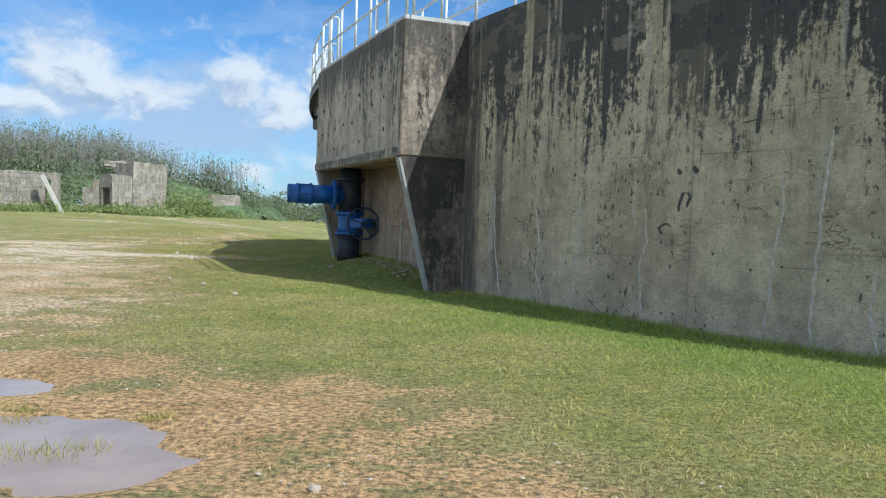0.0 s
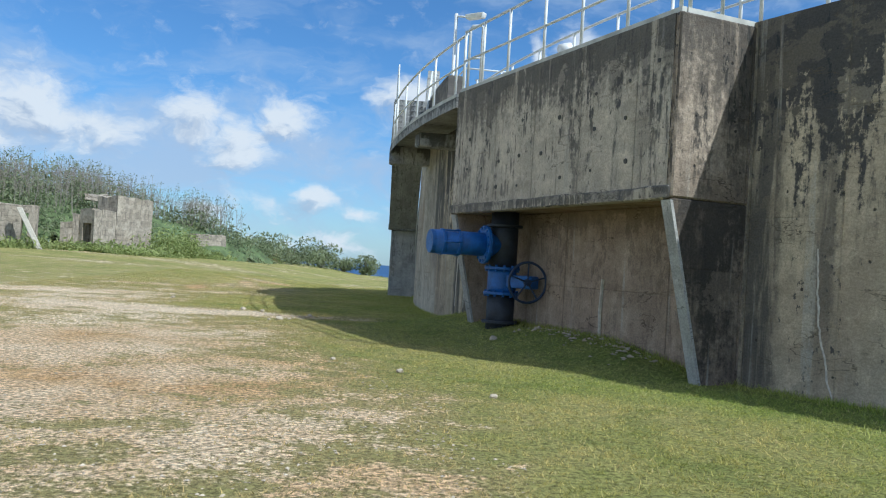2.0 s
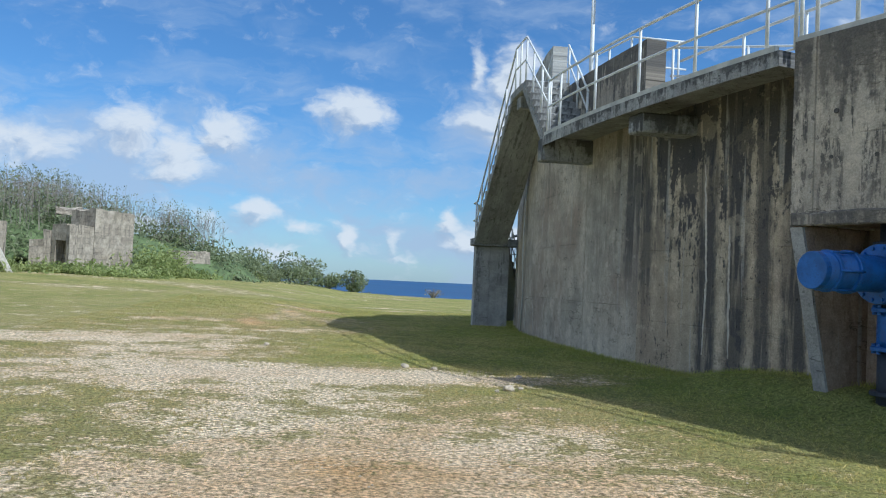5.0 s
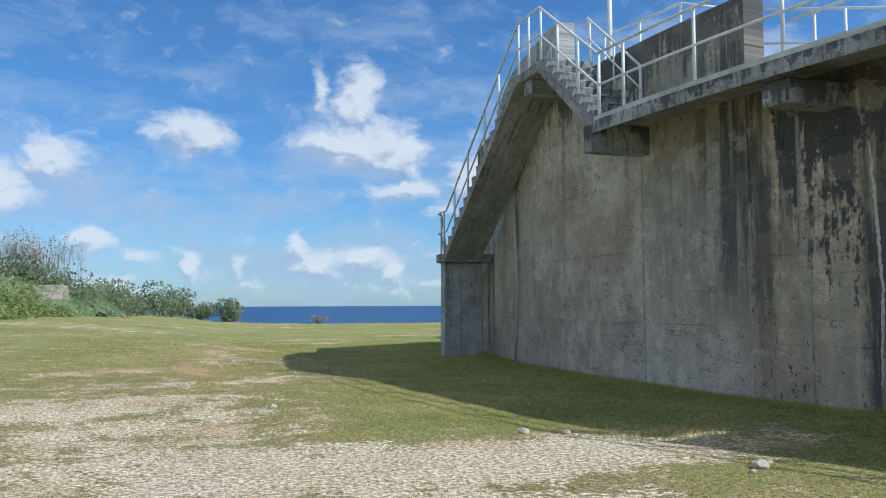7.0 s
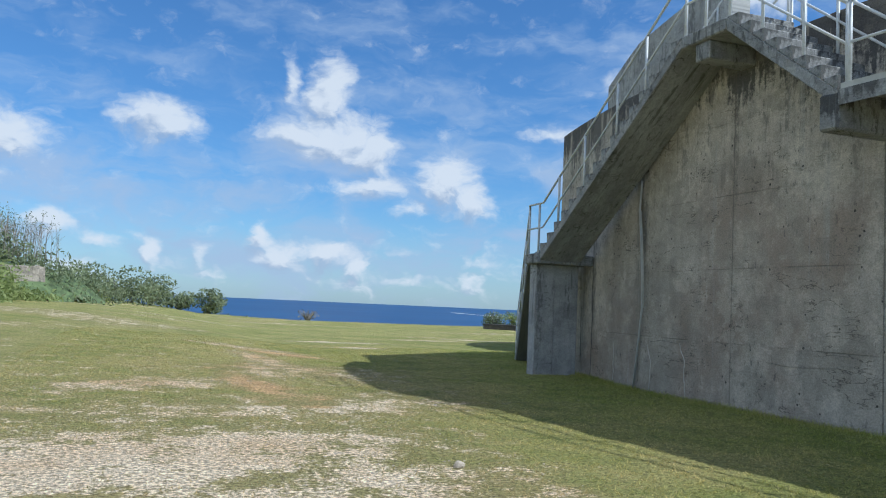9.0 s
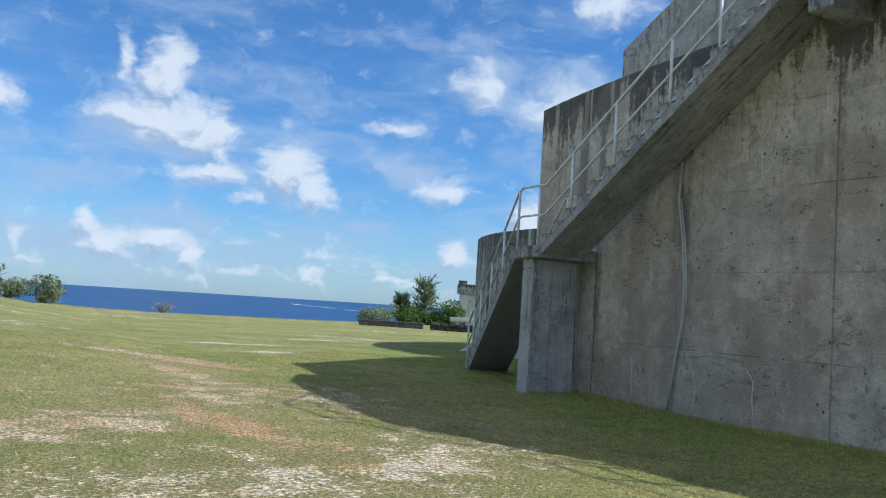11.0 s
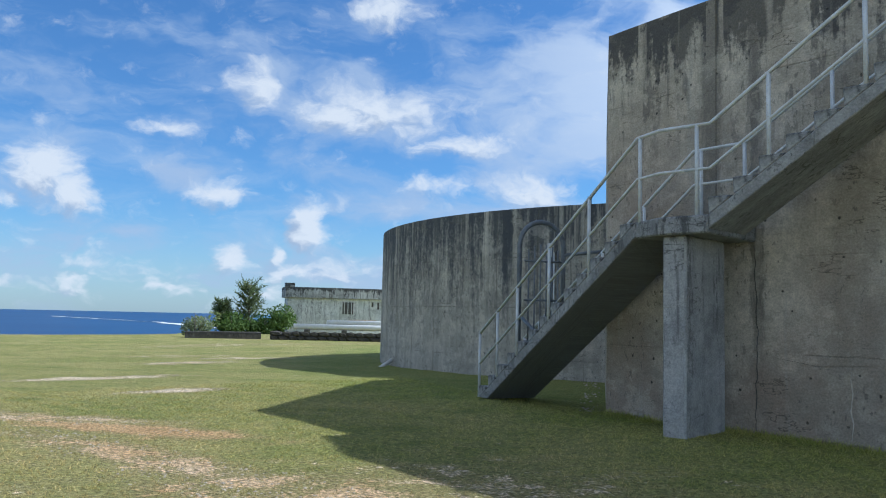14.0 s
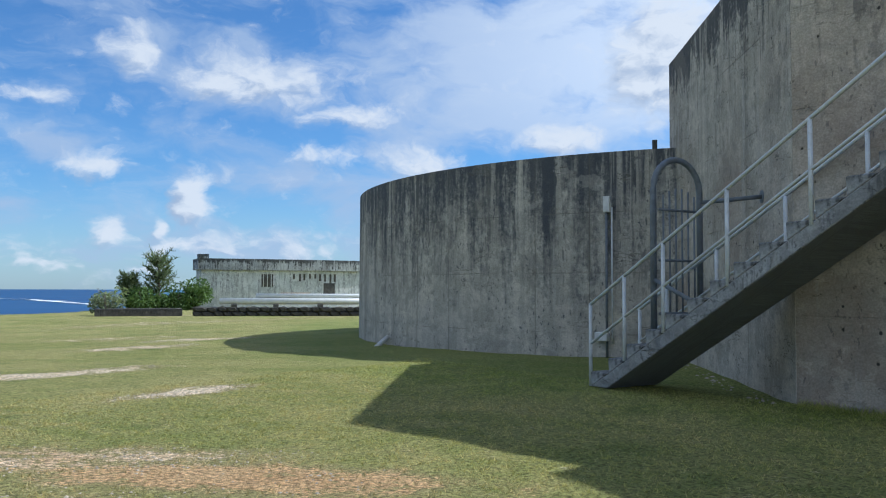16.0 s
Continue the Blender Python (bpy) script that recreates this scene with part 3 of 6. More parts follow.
def wall_uv(bm, ztop, centre=None, radius=1.0):
    """UV in metres: along the wall, and down from ztop."""
    lay = bm.loops.layers.uv.verify()
    bm.normal_update()
    for f in bm.faces:
        n = f.normal
        for l in f.loops:
            p = l.vert.co
            if abs(n.z) > 0.85:
                l[lay].uv = (p.x * 0.8 + p.y * 0.6, 2.6 + 0.8 * (p.y * 0.8 - p.x * 0.6) % 1000)
            elif centre:
                l[lay].uv = (math.atan2(p.y - centre[1], centre[0] - p.x) * radius, ztop - p.z)
            else:
                t = Vector((-n.y, n.x, 0)).normalized()
                l[lay].uv = (p.dot(t), ztop - p.z)
    return bm


def prism(poly, z0, z1, ztop=None, bevel=0.02, cut=0.0):
    """A solid over a plan polygon (counter-clockwise)."""
    bm = bmesh.new()
    lo = [bm.verts.new((x, y, z0)) for x, y in poly]
    hi = [bm.verts.new((x, y, z1)) for x, y in poly]
    n = len(poly)
    bm.faces.new(lo[::-1])
    bm.faces.new(hi)
    for i in range(n):
        bm.faces.new((lo[i], lo[(i + 1) % n], hi[(i + 1) % n], hi[i]))
    bmesh.ops.recalc_face_normals(bm, faces=bm.faces)
    if bevel:
        soften(bm, bevel)
    return wall_uv(bm, z1 if ztop is None else ztop)


def extrude_profile(pts, depth_vec):
    """A solid from a planar outline of 3D points swept by depth_vec."""
    bm = bmesh.new()
    a = [bm.verts.new(p) for p in pts]
    b = [bm.verts.new(Vector(p) + Vector(depth_vec)) for p in pts]
    n = len(pts)
    bm.faces.new(a)
    bm.faces.new(b[::-1])
    for i in range(n):
        bm.faces.new((a[i], b[i], b[(i + 1) % n], a[(i + 1) % n]))
    bmesh.ops.recalc_face_normals(bm, faces=bm.faces)
    return bm


def box(bm, x0, x1, y0, y1, z0, z1, m=None):
    r = bmesh.ops.create_cube(bm, size=1.0)
    mm = Matrix.Translation(((x0 + x1) / 2, (y0 + y1) / 2, (z0 + z1) / 2)) @ Matrix.Diagonal((x1 - x0, y1 - y0, z1 - z0, 1))
    bmesh.ops.transform(bm, matrix=(m @ mm) if m else mm, verts=r["verts"])
    return r["verts"]


def tube(bm, pts, r, n=8, cap=True, radii=None):
    """A round bar along a polyline."""
    pts = [Vector(p) for p in pts]
    rings = []
    up = Vector((0.13, 0.21, 0.97))
    for i, p in enumerate(pts):
        d = (pts[min(i + 1, len(pts) - 1)] - pts[max(i - 1, 0)]).normalized()
        a = d.cross(up)
        if a.length < 0.05:
            a = d.cross(Vector((1, 0, 0)))
        a.normalize()
        b = d.cross(a)
        rr = radii[i] if radii else r
        rings.append([bm.verts.new(p + (a * math.cos(k * math.tau / n) + b * math.sin(k * math.tau / n)) * rr) for k in range(n)])
    for r0, r1 in zip(rings, rings[1:]):
        for k in range(n):
            bm.faces.new((r0[k], r0[(k + 1) % n], r1[(k + 1) % n], r1[k]))
    if cap:
        bm.faces.new(rings[0][::-1])
        bm.faces.new(rings[-1])
    return bm


def bar(name, pts, r, mat, parent, n=8, label=""):
    return part(name, tube(bmesh.new(), pts, r, n), mat, parent, label, smooth=True)


# ---- plan ----
CX, CY, R = 30.7, 29.0, 34.0


def on_circle(y, r=R):
    return CX - math.sqrt(r * r - (y - CY) ** 2)


def phi(y, r=R):
    return math.asin((y - CY) / r)


def ring_pt(a, r):
    return (CX - r * math.cos(a), CY + r * math.sin(a))


def arc_wall(a0, a1, r0, r1, z0, tops, steps, c=None):
    """A curved wall, r0 inner and r1 outer; tops: (angle, height) pairs joined by straight lines."""
    cx, cy = c or (CX, CY)
    bm = bmesh.new()
    angs = sorted(set([a0 + (a1 - a0) * i / steps for i in range(steps + 1)] + [a for a, _ in tops if a0 <= a <= a1]))
    ta, tz = [a for a, _ in tops], [z for _, z in tops]
    cols = []
    for a in angs:
        z1 = float(np.interp(a, ta, tz))
        zs = [z0 + (z1 - z0) * k / 4 for k in range(5)]
        o = [bm.verts.new((cx - r1 * math.cos(a), cy + r1 * math.sin(a), z)) for z in zs]
        i = [bm.verts.new((cx - r0 * math.cos(a), cy + r0 * math.sin(a), z)) for z in zs]
        cols.append((o, i))
    for (o0, i0), (o1, i1) in zip(cols, cols[1:]):
        for k in range(4):
            bm.faces.new((o0[k], o0[k + 1], o1[k + 1], o1[k]))
            bm.faces.new((i0[k], i1[k], i1[k + 1], i0[k + 1]))
        bm.faces.new((o0[4], i0[4], i1[4], o1[4]))
    for o, i in (cols[0], cols[-1]):
        bm.faces.new(o + i[::-1])
    bmesh.ops.recalc_face_normals(bm, faces=bm.faces)
    return bm


# ---- ground ----
PATCHES = [  # bare coral and earth: x, y, half length, half width, turn, bare, mud
    (-8.5, 20.9, 3.6, 1.0, 8, 0.95, 0.0), (-11.0, 23.6, 2.8, 1.8, 70, 0.62, 0.1), (-10.6, 21.6, 2.4, 0.8, 0, 0.75, 0.0), (-12.6, 25.8, 3.2, 1.5, 20, 0.75, 0.0),
    (-8.2, 13.8, 4.6, 2.4, 75, 0.80, 0.5), (-6.6, 11.2, 3.0, 1.7, 60, 0.80, 0.6), (-8.8, 17.8, 3.8, 1.9, 80, 0.55, 0.1), (-5.0, 9.6, 2.4, 1.2, 60, 0.6, 0.4),
    (-10.5, 31.9, 1.5, 0.45, 100, 0.75, 0.9), (-9.7, 36.8, 2.2, 0.4, 100, 0.6, 0.6), (-9.0, 38.8, 1.3, 0.5, 120, 0.8, 0.95), (-9.6, 40.6, 1.8, 0.5, 140, 0.6, 0.4),
    (-10.1, 34.6, 1.6, 0.4, 95, 0.6, 0.6), (-1.6, 4.4, 1.7, 1.2, 30, 0.85, 1.0), (-2.9, 5.9, 1.1, 0.8, 0, 0.85, 0.9), (-0.2, 3.3, 1.2, 0.7, 20, 0.7, 0.9), (-4.2, 7.6, 1.8, 0.7, 70, 0.55, 0.6),
    (-5.5, 47.3, 1.7, 0.45, 0, 0.7, 0.1), (-5.9, 43.5, 0.9, 0.3, 0, 0.75, 0.0), (-0.7, 52.5, 1.4, 0.5, 0, 0.65, 0.0), (2.7, 54.5, 1.6, 0.5, 0, 0.7, 0.0), (-10.0, 62.0, 4.0, 0.8, 5, 0.6, 0.0), (-12.2, 31.6, 1.6, 0.7, 30, 0.6, 0.4),
]
PUDDLES = [(-2.0, 4.02, 1.0, 0.74, -12), (-3.1, 5.38, 0.62, 0.36, 8)]


def blob(x, y, px, py, a, b, turn):
    c, s = math.cos(radians(turn)), math.sin(radians(turn))
    dx, dy = x - px, y - py
    return math.hypot((dx * c + dy * s) / a, (dy * c - dx * s) / b)


def smooth01(a, b, v):
    t = min(1.0, max(0.0, (v - a) / (b - a)))
    return t * t * (3 - 2 * t)


def coast(x):
    return 83.0 + 1.15 * max(0.0, -x - 1.0) + min(9.0, max(0.0, x - 14.0))


def ground_z(x, y):
    z = 0.03
    z += 0.9 * (1 - math.exp(-max(0.0, -x - 8.0) / 7.0)) * smooth01(24, 56, y)
    z -= 0.24 * smooth01(38, 62, y) * smooth01(-14, -2, x)
    z += 0.30 * smooth01(1.7, 0.2, math.hypot(CX - x, CY - y) - R) * smooth01(13.5, 16, y) * smooth01(22.5, 20, y)
    if abs(x) < 60 and -20 < y < 90:
        z += 0.035 * noise.noise((x * 0.33, y * 0.33, 0)) + 0.018 * noise.noise((x * 1.4, y * 1.4, 3))
    for p in PUDDLES:
        if abs(x - p[0]) < 2.5 and abs(y - p[1]) < 2.5:
            z -= 0.075 * smooth01(1.35, 0.55, blob(x, y, *p) + 0.34 * noise.noise((x * 2.5, y * 2.5, 9)) + 0.22 * noise.noise((x * 6.5, y * 6.5, 2)))
    yc = coast(x)
    if y > yc:
        z -= 15.0 * smooth01(0, 16, y - yc)
    return z


def bareness(x, y):
    b = mud = 0.0
    for px, py, a, w, t, k, m in PATCHES:
        if abs(x - px) < 8 and abs(y - py) < 8:
            f = k * smooth01(1.9, 0.2, blob(x, y, px, py, a, w, t))
            if f > b:
                b, mud = f, m
    far = 0.36 * smooth01(0.12, 0.5, noise.noise((x * 0.10 + 4, y * 0.22, 1.0))) + 0.30 * smooth01(-6.5, -10.0, x) * smooth01(60, 20, y)
    far *= smooth01(2.0, 6.0, math.hypot(CX - x, CY - y) - R)
    return max(b, far), max(0.2, mud)


def lushness(x, y):
    d = math.hypot(CX - x, CY - y) - R
    return smooth01(4.2, 0.4, d + 0.8 * noise.noise((x * 0.5, y * 0.5, 5))) * (0.5 + 0.45 * smooth01(17, 9, y))


def steps(edges):
    out = []
    for a, b, s in edges:
        n = max(1, round((b - a) / s))
        out += [a + (b - a) * i / n for i in range(n)]
    return out + [edges[-1][1]]


GRID = {}


def on_grid(key, x, y):
    """The ground's height, bareness or lushness at many places at once."""
    gx, gy, a = GRID["x"], GRID["y"], GRID[key]
    i = np.clip(np.searchsorted(gx, x) - 1, 0, len(gx) - 2)
    j = np.clip(np.searchsorted(gy, y) - 1, 0, len(gy) - 2)
    u, v = (x - gx[i]) / (gx[i + 1] - gx[i]), (y - gy[j]) / (gy[j + 1] - gy[j])
    return (a[j, i] * (1 - u) + a[j, i + 1] * u) * (1 - v) + (a[j + 1, i] * (1 - u) + a[j + 1, i + 1] * u) * v


def make_ground():
    xs = steps([(-4500, -400, 700), (-400, -60, 40), (-60, -22, 2), (-22, -15, 0.5), (-15, 6, 0.16), (6, 60, 3), (60, 400, 40), (400, 4500, 700)])
    ys = steps([(-4500, -200, 700), (-200, -10, 20), (-10, 2, 1), (2, 46, 0.16), (46, 58, 0.3), (58, 120, 1.5), (120, 400, 40), (400, 4700, 700)])
    verts, bare, mud, lush = [], [], [], []
    for y in ys:
        for x in xs:
            verts.append((x, y, ground_z(x, y)))
            near = -60 < x < 40 and -5 < y < 110
            b, m = bareness(x, y) if near else (0.1, 0.2)
            bare.append(b)
            mud.append(m)
            lush.append(lushness(x, y) if near else 0.3)
    nx = len(xs)
    for key, vals in (("z", [v[2] for v in verts]), ("bare", bare), ("lush", lush)):
        GRID[key] = np.array(vals).reshape(len(ys), nx)
    GRID["x"], GRID["y"] = np.array(xs), np.array(ys)
    faces = [(j * nx + i, j * nx + i + 1, (j + 1) * nx + i + 1, (j + 1) * nx + i) for j in range(len(ys) - 1) for i in range(nx - 1)]
    me = bpy.data.meshes.new("ground")
    me.from_pydata(verts, [], faces)
    for key, vals in (("bare", bare), ("mud", mud), ("lush", lush)):
        at = me.attributes.new(key, "FLOAT", "POINT")
        at.data.foreach_set("value", vals)
    me.polygons.foreach_set("use_smooth", [True] * len(me.polygons))
    me.materials.append(M_GROUND)
    return tagged(new("ground", me), "mown lawn with bare coral gravel and mud patches", "ground", kind="structure")


make_ground()


def sheet(name, xs, ys, z, mat, label, category):
    bm = bmesh.new()
    vs = [[bm.verts.new((x, y, z)) for x in xs] for y in ys]
    for j in range(len(ys) - 1):
        for i in range(len(xs) - 1):
            bm.faces.new((vs[j][i], vs[j][i + 1], vs[j + 1][i + 1], vs[j + 1][i]))
    ob = part(name, bm, mat)
    return tagged(ob, label, category, kind="structure")


sheet("water", [-4600, -1000, 0, 1000, 4600], [86, 400, 1500, 4650], -12.0, M_SEA, "deep blue sea to the horizon", "sea")
for p in PUDDLES:
    bm = bmesh.new()
    c, s = math.cos(radians(p[4])), math.sin(radians(p[4]))
    ring = [bm.verts.new((p[0] + 1.5 * (p[2] * math.cos(k) * c - p[3] * math.sin(k) * s), p[1] + 1.5 * (p[2] * math.cos(k) * s + p[3] * math.sin(k) * c), -0.012)) for k in np.linspace(0, math.tau, 40)[:-1]]
    bm.faces.new(ring)
    tagged(part("puddle", bm, M_PUDDLE), "shallow muddy rainwater puddle in the lawn", "puddle", group="puddles")


def surf_line(pts, w):
    bm = bmesh.new()
    prev = None
    for i, (x, y) in enumerate(pts):
        k = w * (0.35 + abs(noise.noise((i * 0.55, w, 1.0))) * 1.8) * math.sin(math.pi * (i + 0.5) / len(pts)) ** 0.5
        a, b = bm.verts.new((x, y - k, -11.9)), bm.verts.new((x, y + k, -11.7))
        if prev:
            bm.faces.new((prev[0], a, b, prev[1]))
        prev = (a, b)
    return tagged(part("surf", bm, M_FOAM), "white line of surf breaking on the reef", "surf", kind="stuff")


for k, (x0, y0, x1, y1, w) in enumerate(((512, 1400, 430, 900, 48), (450, 940, 330, 590, 30))):
    surf_line([(x0 + (x1 - x0) * i / 40 + 10 * noise.noise((i * 0.2, k, 0)), y0 + (y1 - y0) * i / 40 + 26 * noise.noise((i * 0.25, k, 4))) for i in range(41)], w)

# ---- the large tank ----
Y_END, Y_A = 23.94, 36.85
A_PT, B_PT = (on_circle(Y_A), Y_A), (3.29, 40.5)
tank = thing("reservoir_tank", (CX, CY, 0), "large round weathered concrete water reservoir with black streaks", "tank")
part("wall", wall_uv(arc_wall(radians(-80), phi(Y_END), R - 0.4, R, -0.4, [(-3, 4.48), (3, 4.48)], 90), 4.48, (CX, CY), R), M_WALL, tank, "concrete wall with black growth and white leak lines", smooth=False)
hi = arc_wall(phi(Y_END), phi(Y_A), R - 0.4, R, -0.4, [(-3, 5.93), (3, 5.93)], 36)
part("wall", wall_uv(hi, 5.93, (CX, CY), R), M_HIGH, tank, "higher curved concrete wall with damp streaks")
ab = Vector((B_PT[0] - A_PT[0], B_PT[1] - A_PT[1], 0)).normalized()
abn = Vector((ab.y, -ab.x, 0)) * 0.4
part("wall", prism([A_PT, (A_PT[0] + abn.x + 0.1, A_PT[1] + abn.y), (B_PT[0] + abn.x, B_PT[1] + abn.y), B_PT], -0.4, 5.93, bevel=0.025), M_HIGH, tank, "flat concrete end wall")
part("wall", prism([B_PT, (B_PT[0] + abn.x, B_PT[1] + abn.y), (14, 37), (14.4, 37.6)], -0.4, 5.9, bevel=0), M_HIGH, tank, "rear concrete wall")
roof_poly = [ring_pt(radians(a), R - 0.38) for a in np.linspace(80, -80, 60) if a < 13] + [ring_pt(radians(a), 12) for a in np.linspace(-80, 30, 14)]
part("roof", prism(roof_poly[::-1], 4.1, 4.40, bevel=0), M_PILLAR, tank, "flat concrete roof")
# sloped parapet beside the upper flight
par_tops = [(phi(29.35), 7.28), (phi(30.0), 7.28), (phi(32.4), 6.98), (phi(33.8), 6.43)]
part("parapet", wall_uv(arc_wall(phi(29.35), phi(33.8), R - 0.37, R - 0.004, 5.90, par_tops, 10), 7.6, (CX, CY), R), M_PILLAR, tank, "sloping concrete parapet")

# ---- overhanging valve chamber ----
P0, P1 = Vector((-0.76, 13.36, 0)), Vector((-2.97, 18.86, 0))
W0, W1 = Vector((0.42, 13.78, 0)), Vector((-1.75, 19.2, 0))
fd = (P1 - P0).normalized()
chamber = thing("valve_chamber", (-1.6, 16.2, 0), "overhanging concrete valve chamber with streaked front and tie holes", "concrete chamber")
th = 0.25
sd = (W0 - P0).normalized()
F0 = P0 + fd * 0.10
front = prism([tuple(F0.xy), tuple((F0 + sd * th).xy), tuple((P1 + (W1 - P1).normalized() * th).xy), tuple(P1.xy)], 2.22, 4.42, bevel=0.0)
part("front_panel", front, M_BOX, chamber, "board-marked concrete front")
part("side_panel", prism([tuple(P0.xy), tuple(W0.xy), tuple((W0 + fd * 0.10).xy), tuple(F0.xy)], 2.22, 4.425, bevel=0.02), M_PEBBLE, chamber, "rough pebbly concrete side")
sd1 = (W1 - P1).normalized()
part("side_panel", prism([tuple((P1 + sd1 * th - fd * th).xy), tuple((W1 - fd * th).xy), tuple((W1 - fd * 0.006).xy), tuple((P1 + sd1 * th - fd * 0.006).xy)], 2.22, 4.42, bevel=0.0), M_BOX, chamber)
part("slab", prism([tuple((P0 + sd * th + fd * th).xy), tuple((W0 + fd * th).xy), tuple((W1 - fd * th).xy), tuple((P1 + sd1 * th - fd * th).xy)], 2.25, 2.45, bevel=0), M_RECESS, chamber, "floor slab of the chamber")
part("roof", prism([tuple((P0 + sd * th + fd * th).xy), tuple((W0 + fd * th).xy), tuple((W1 - fd * th).xy), tuple((P1 + sd1 * th - fd * th).xy)], 4.2, 4.40, bevel=0), M_STAIR, chamber)
lip = prism([tuple((P0 - sd * 0.035 + fd * 0.02).xy), tuple((P0 + fd * 0.02).xy), tuple((P1 - fd * 0.02).xy), tuple((P1 - sd1 * 0.035 - fd * 0.02).xy)], 2.20, 2.36, bevel=0.02)
bmesh.ops.subdivide_edges(lip, edges=[e for e in lip.edges if e.calc_length() > 3], cuts=40)
for v in lip.verts:
    v.co.z += 0.02 * noise.noise((v.co.y * 2.3, 1, v.co.z * 5)) if v.co.z > 2.3 else 0.025 * max(0, noise.noise((v.co.y * 3.1, 4, 2)))
    v.co += (P0 - W0).normalized() * 0.02 * noise.noise((v.co.y * 3.7, 7, v.co.z * 3))
part("lip", wall_uv(lip, 2.7), M_BOX, chamber, "crumbling stained drip edge")


def cheek(p, w, inset, thick, sign, mat, name_label):
    """A tapering side wall below the chamber."""
    d = (w - p).normalized()
    foot = p + d * inset
    pts = [(p.x, p.y, 2.22), (w.x, w.y, 2.22), (w.x, w.y, -0.3), (foot.x + d.x * 0.06, foot.y + d.y * 0.06, -0.3)]
    bm = extrude_profile(pts, fd * thick * sign)
    soften(bm, 0.02)
    ob = part("cheek_wall", wall_uv(bm, 2.6), mat, chamber, name_label)
    # added strip in paler concrete: the edge's lit look as colour
    o = -d * 0.008
    strip = [(p.x + o.x, p.y + o.y, 2.19), (p.x + d.x * 0.03, p.y + d.y * 0.03, 2.19), (foot.x + d.x * 0.09, foot.y + d.y * 0.09, -0.3), (foot.x + d.x * 0.06 + o.x, foot.y + d.y * 0.06 + o.y, -0.3)]
    bm = extrude_profile([Vector(q) - fd * 0.004 * sign for q in strip], fd * (thick + 0.008) * sign)
    part("lit_edge_strip", wall_uv(bm, 6.0), M_PILLAR, chamber, "pale slanted edge, lit look put into its colour")
    return ob


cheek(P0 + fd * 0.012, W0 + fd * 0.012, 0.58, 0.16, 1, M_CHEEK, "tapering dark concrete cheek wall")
cheek(P1 - fd * 0.012, W1 - fd * 0.012, 0.52, 0.16, -1, M_RECESS, "tapering brown-stained concrete cheek wall")
bm = arc_wall(phi(13.95), phi(19.0), R - 0.1, R + 0.07, -0.3, [(-3, 2.24), (3, 2.24)], 14)
part("back_wall", wall_uv(bm, 2.25, (CX, CY), R), M_RECESS, chamber, "rust-stained concrete back wall")
bm = tube(bmesh.new(), [(on_circle(16.05, R + 0.08), 16.05, 0.1), (on_circle(16.07, R + 0.085), 16.07, 0.7), (on_circle(16.05, R + 0.08), 16.05, 1.2)], 0.03, 5)
part("scar", bm, M_CALCITE, chamber, "pale vertical joint scar")
hole_bm = bmesh.new()
bmesh.ops.create_cone(hole_bm, cap_ends=True, segments=9, radius1=0.032, radius2=0.026, depth=0.02)
hole_me = mesh_of(hole_bm, "tie_hole", M_DARKLINE)
fn = Vector((-fd.y, fd.x, 0))
for k, (s, z) in enumerate(((0.9, 3.75), (0.95, 3.28), (0.9, 2.72), (1.62, 3.70), (1.62, 3.22), (1.66, 2.66), (2.4, 2.62), (2.95, 3.02), (3.55, 3.6), (3.6, 3.05), (3.62, 2.58), (4.25, 3.02), (4.3, 2.6), (4.85, 2.95), (5.35, 3.5), (5.4, 2.98), (0.35, 3.9), (2.5, 3.5))):
    q = P0 + fd * s
    if fn.dot(Vector((-1, 0, 0))) < 0:
        fn = -fn
    o = local_part("tie_hole", hole_me, chamber)
    o.matrix_parent_inverse = chamber.matrix_basis.inverted()
    o.matrix_basis = Matrix.Translation((q.x + fn.x * 0.003, q.y + fn.y * 0.003, z)) @ fn.to_track_quat("Z", "Y").to_matrix().to_4x4() @ Matrix.Scale(0.8 + 0.5 * ((k * 7) % 5) / 5, 4)

# ---- cantilevered walkway ----
RW = R + 1.08
walkway = thing("walkway", (-3.4, 22.5, 4.2), "cantilevered concrete walkway slab round the tank", "walkway")
bm = arc_wall(phi(19.2, RW), phi(26.12, RW), R - 0.02, RW, 4.22, [(-3, 4.42), (3, 4.42)], 18)
part("slab", wall_uv(bm, 4.6, (CX, CY), R), M_STAIR, walkway, "cracked concrete slab")
for y0, y1, z0, out in ((26.125, 26.42, 3.92, 1.08), (22.3, 22.7, 3.90, 0.95)):
    poly = [(on_circle(y0) + 0.1, y0), (on_circle(y1) + 0.1, y1), (on_circle(y1) - out, y1), (on_circle(y0) - out, y0)]
    part("bracket", prism(poly[::-1], z0, 4.40 if y0 > 26 else 4.218, bevel=0.03), M_STAIR, walkway, "concrete support bracket")
bm = arc_wall(phi(19.3, RW - 0.02), phi(26.1, RW - 0.02), RW - 0.09, RW - 0.02, 4.424, [(-3, 4.50), (3, 4.50)], 18)
part("toe_kerb", wall_uv(bm, 8, (CX, CY), R), M_TOE, walkway, "pale toe kerb")
part("toe_kerb", prism([tuple((P0 + sd * 0.03 + fd * 0.03).xy), tuple((P0 + sd * 0.1 + fd * 0.03).xy), tuple((P1 + sd1 * 0.1).xy), tuple((P1 + sd1 * 0.03).xy)], 4.424, 4.49, 8, bevel=0.0), M_TOE, walkway, "pale toe kerb")
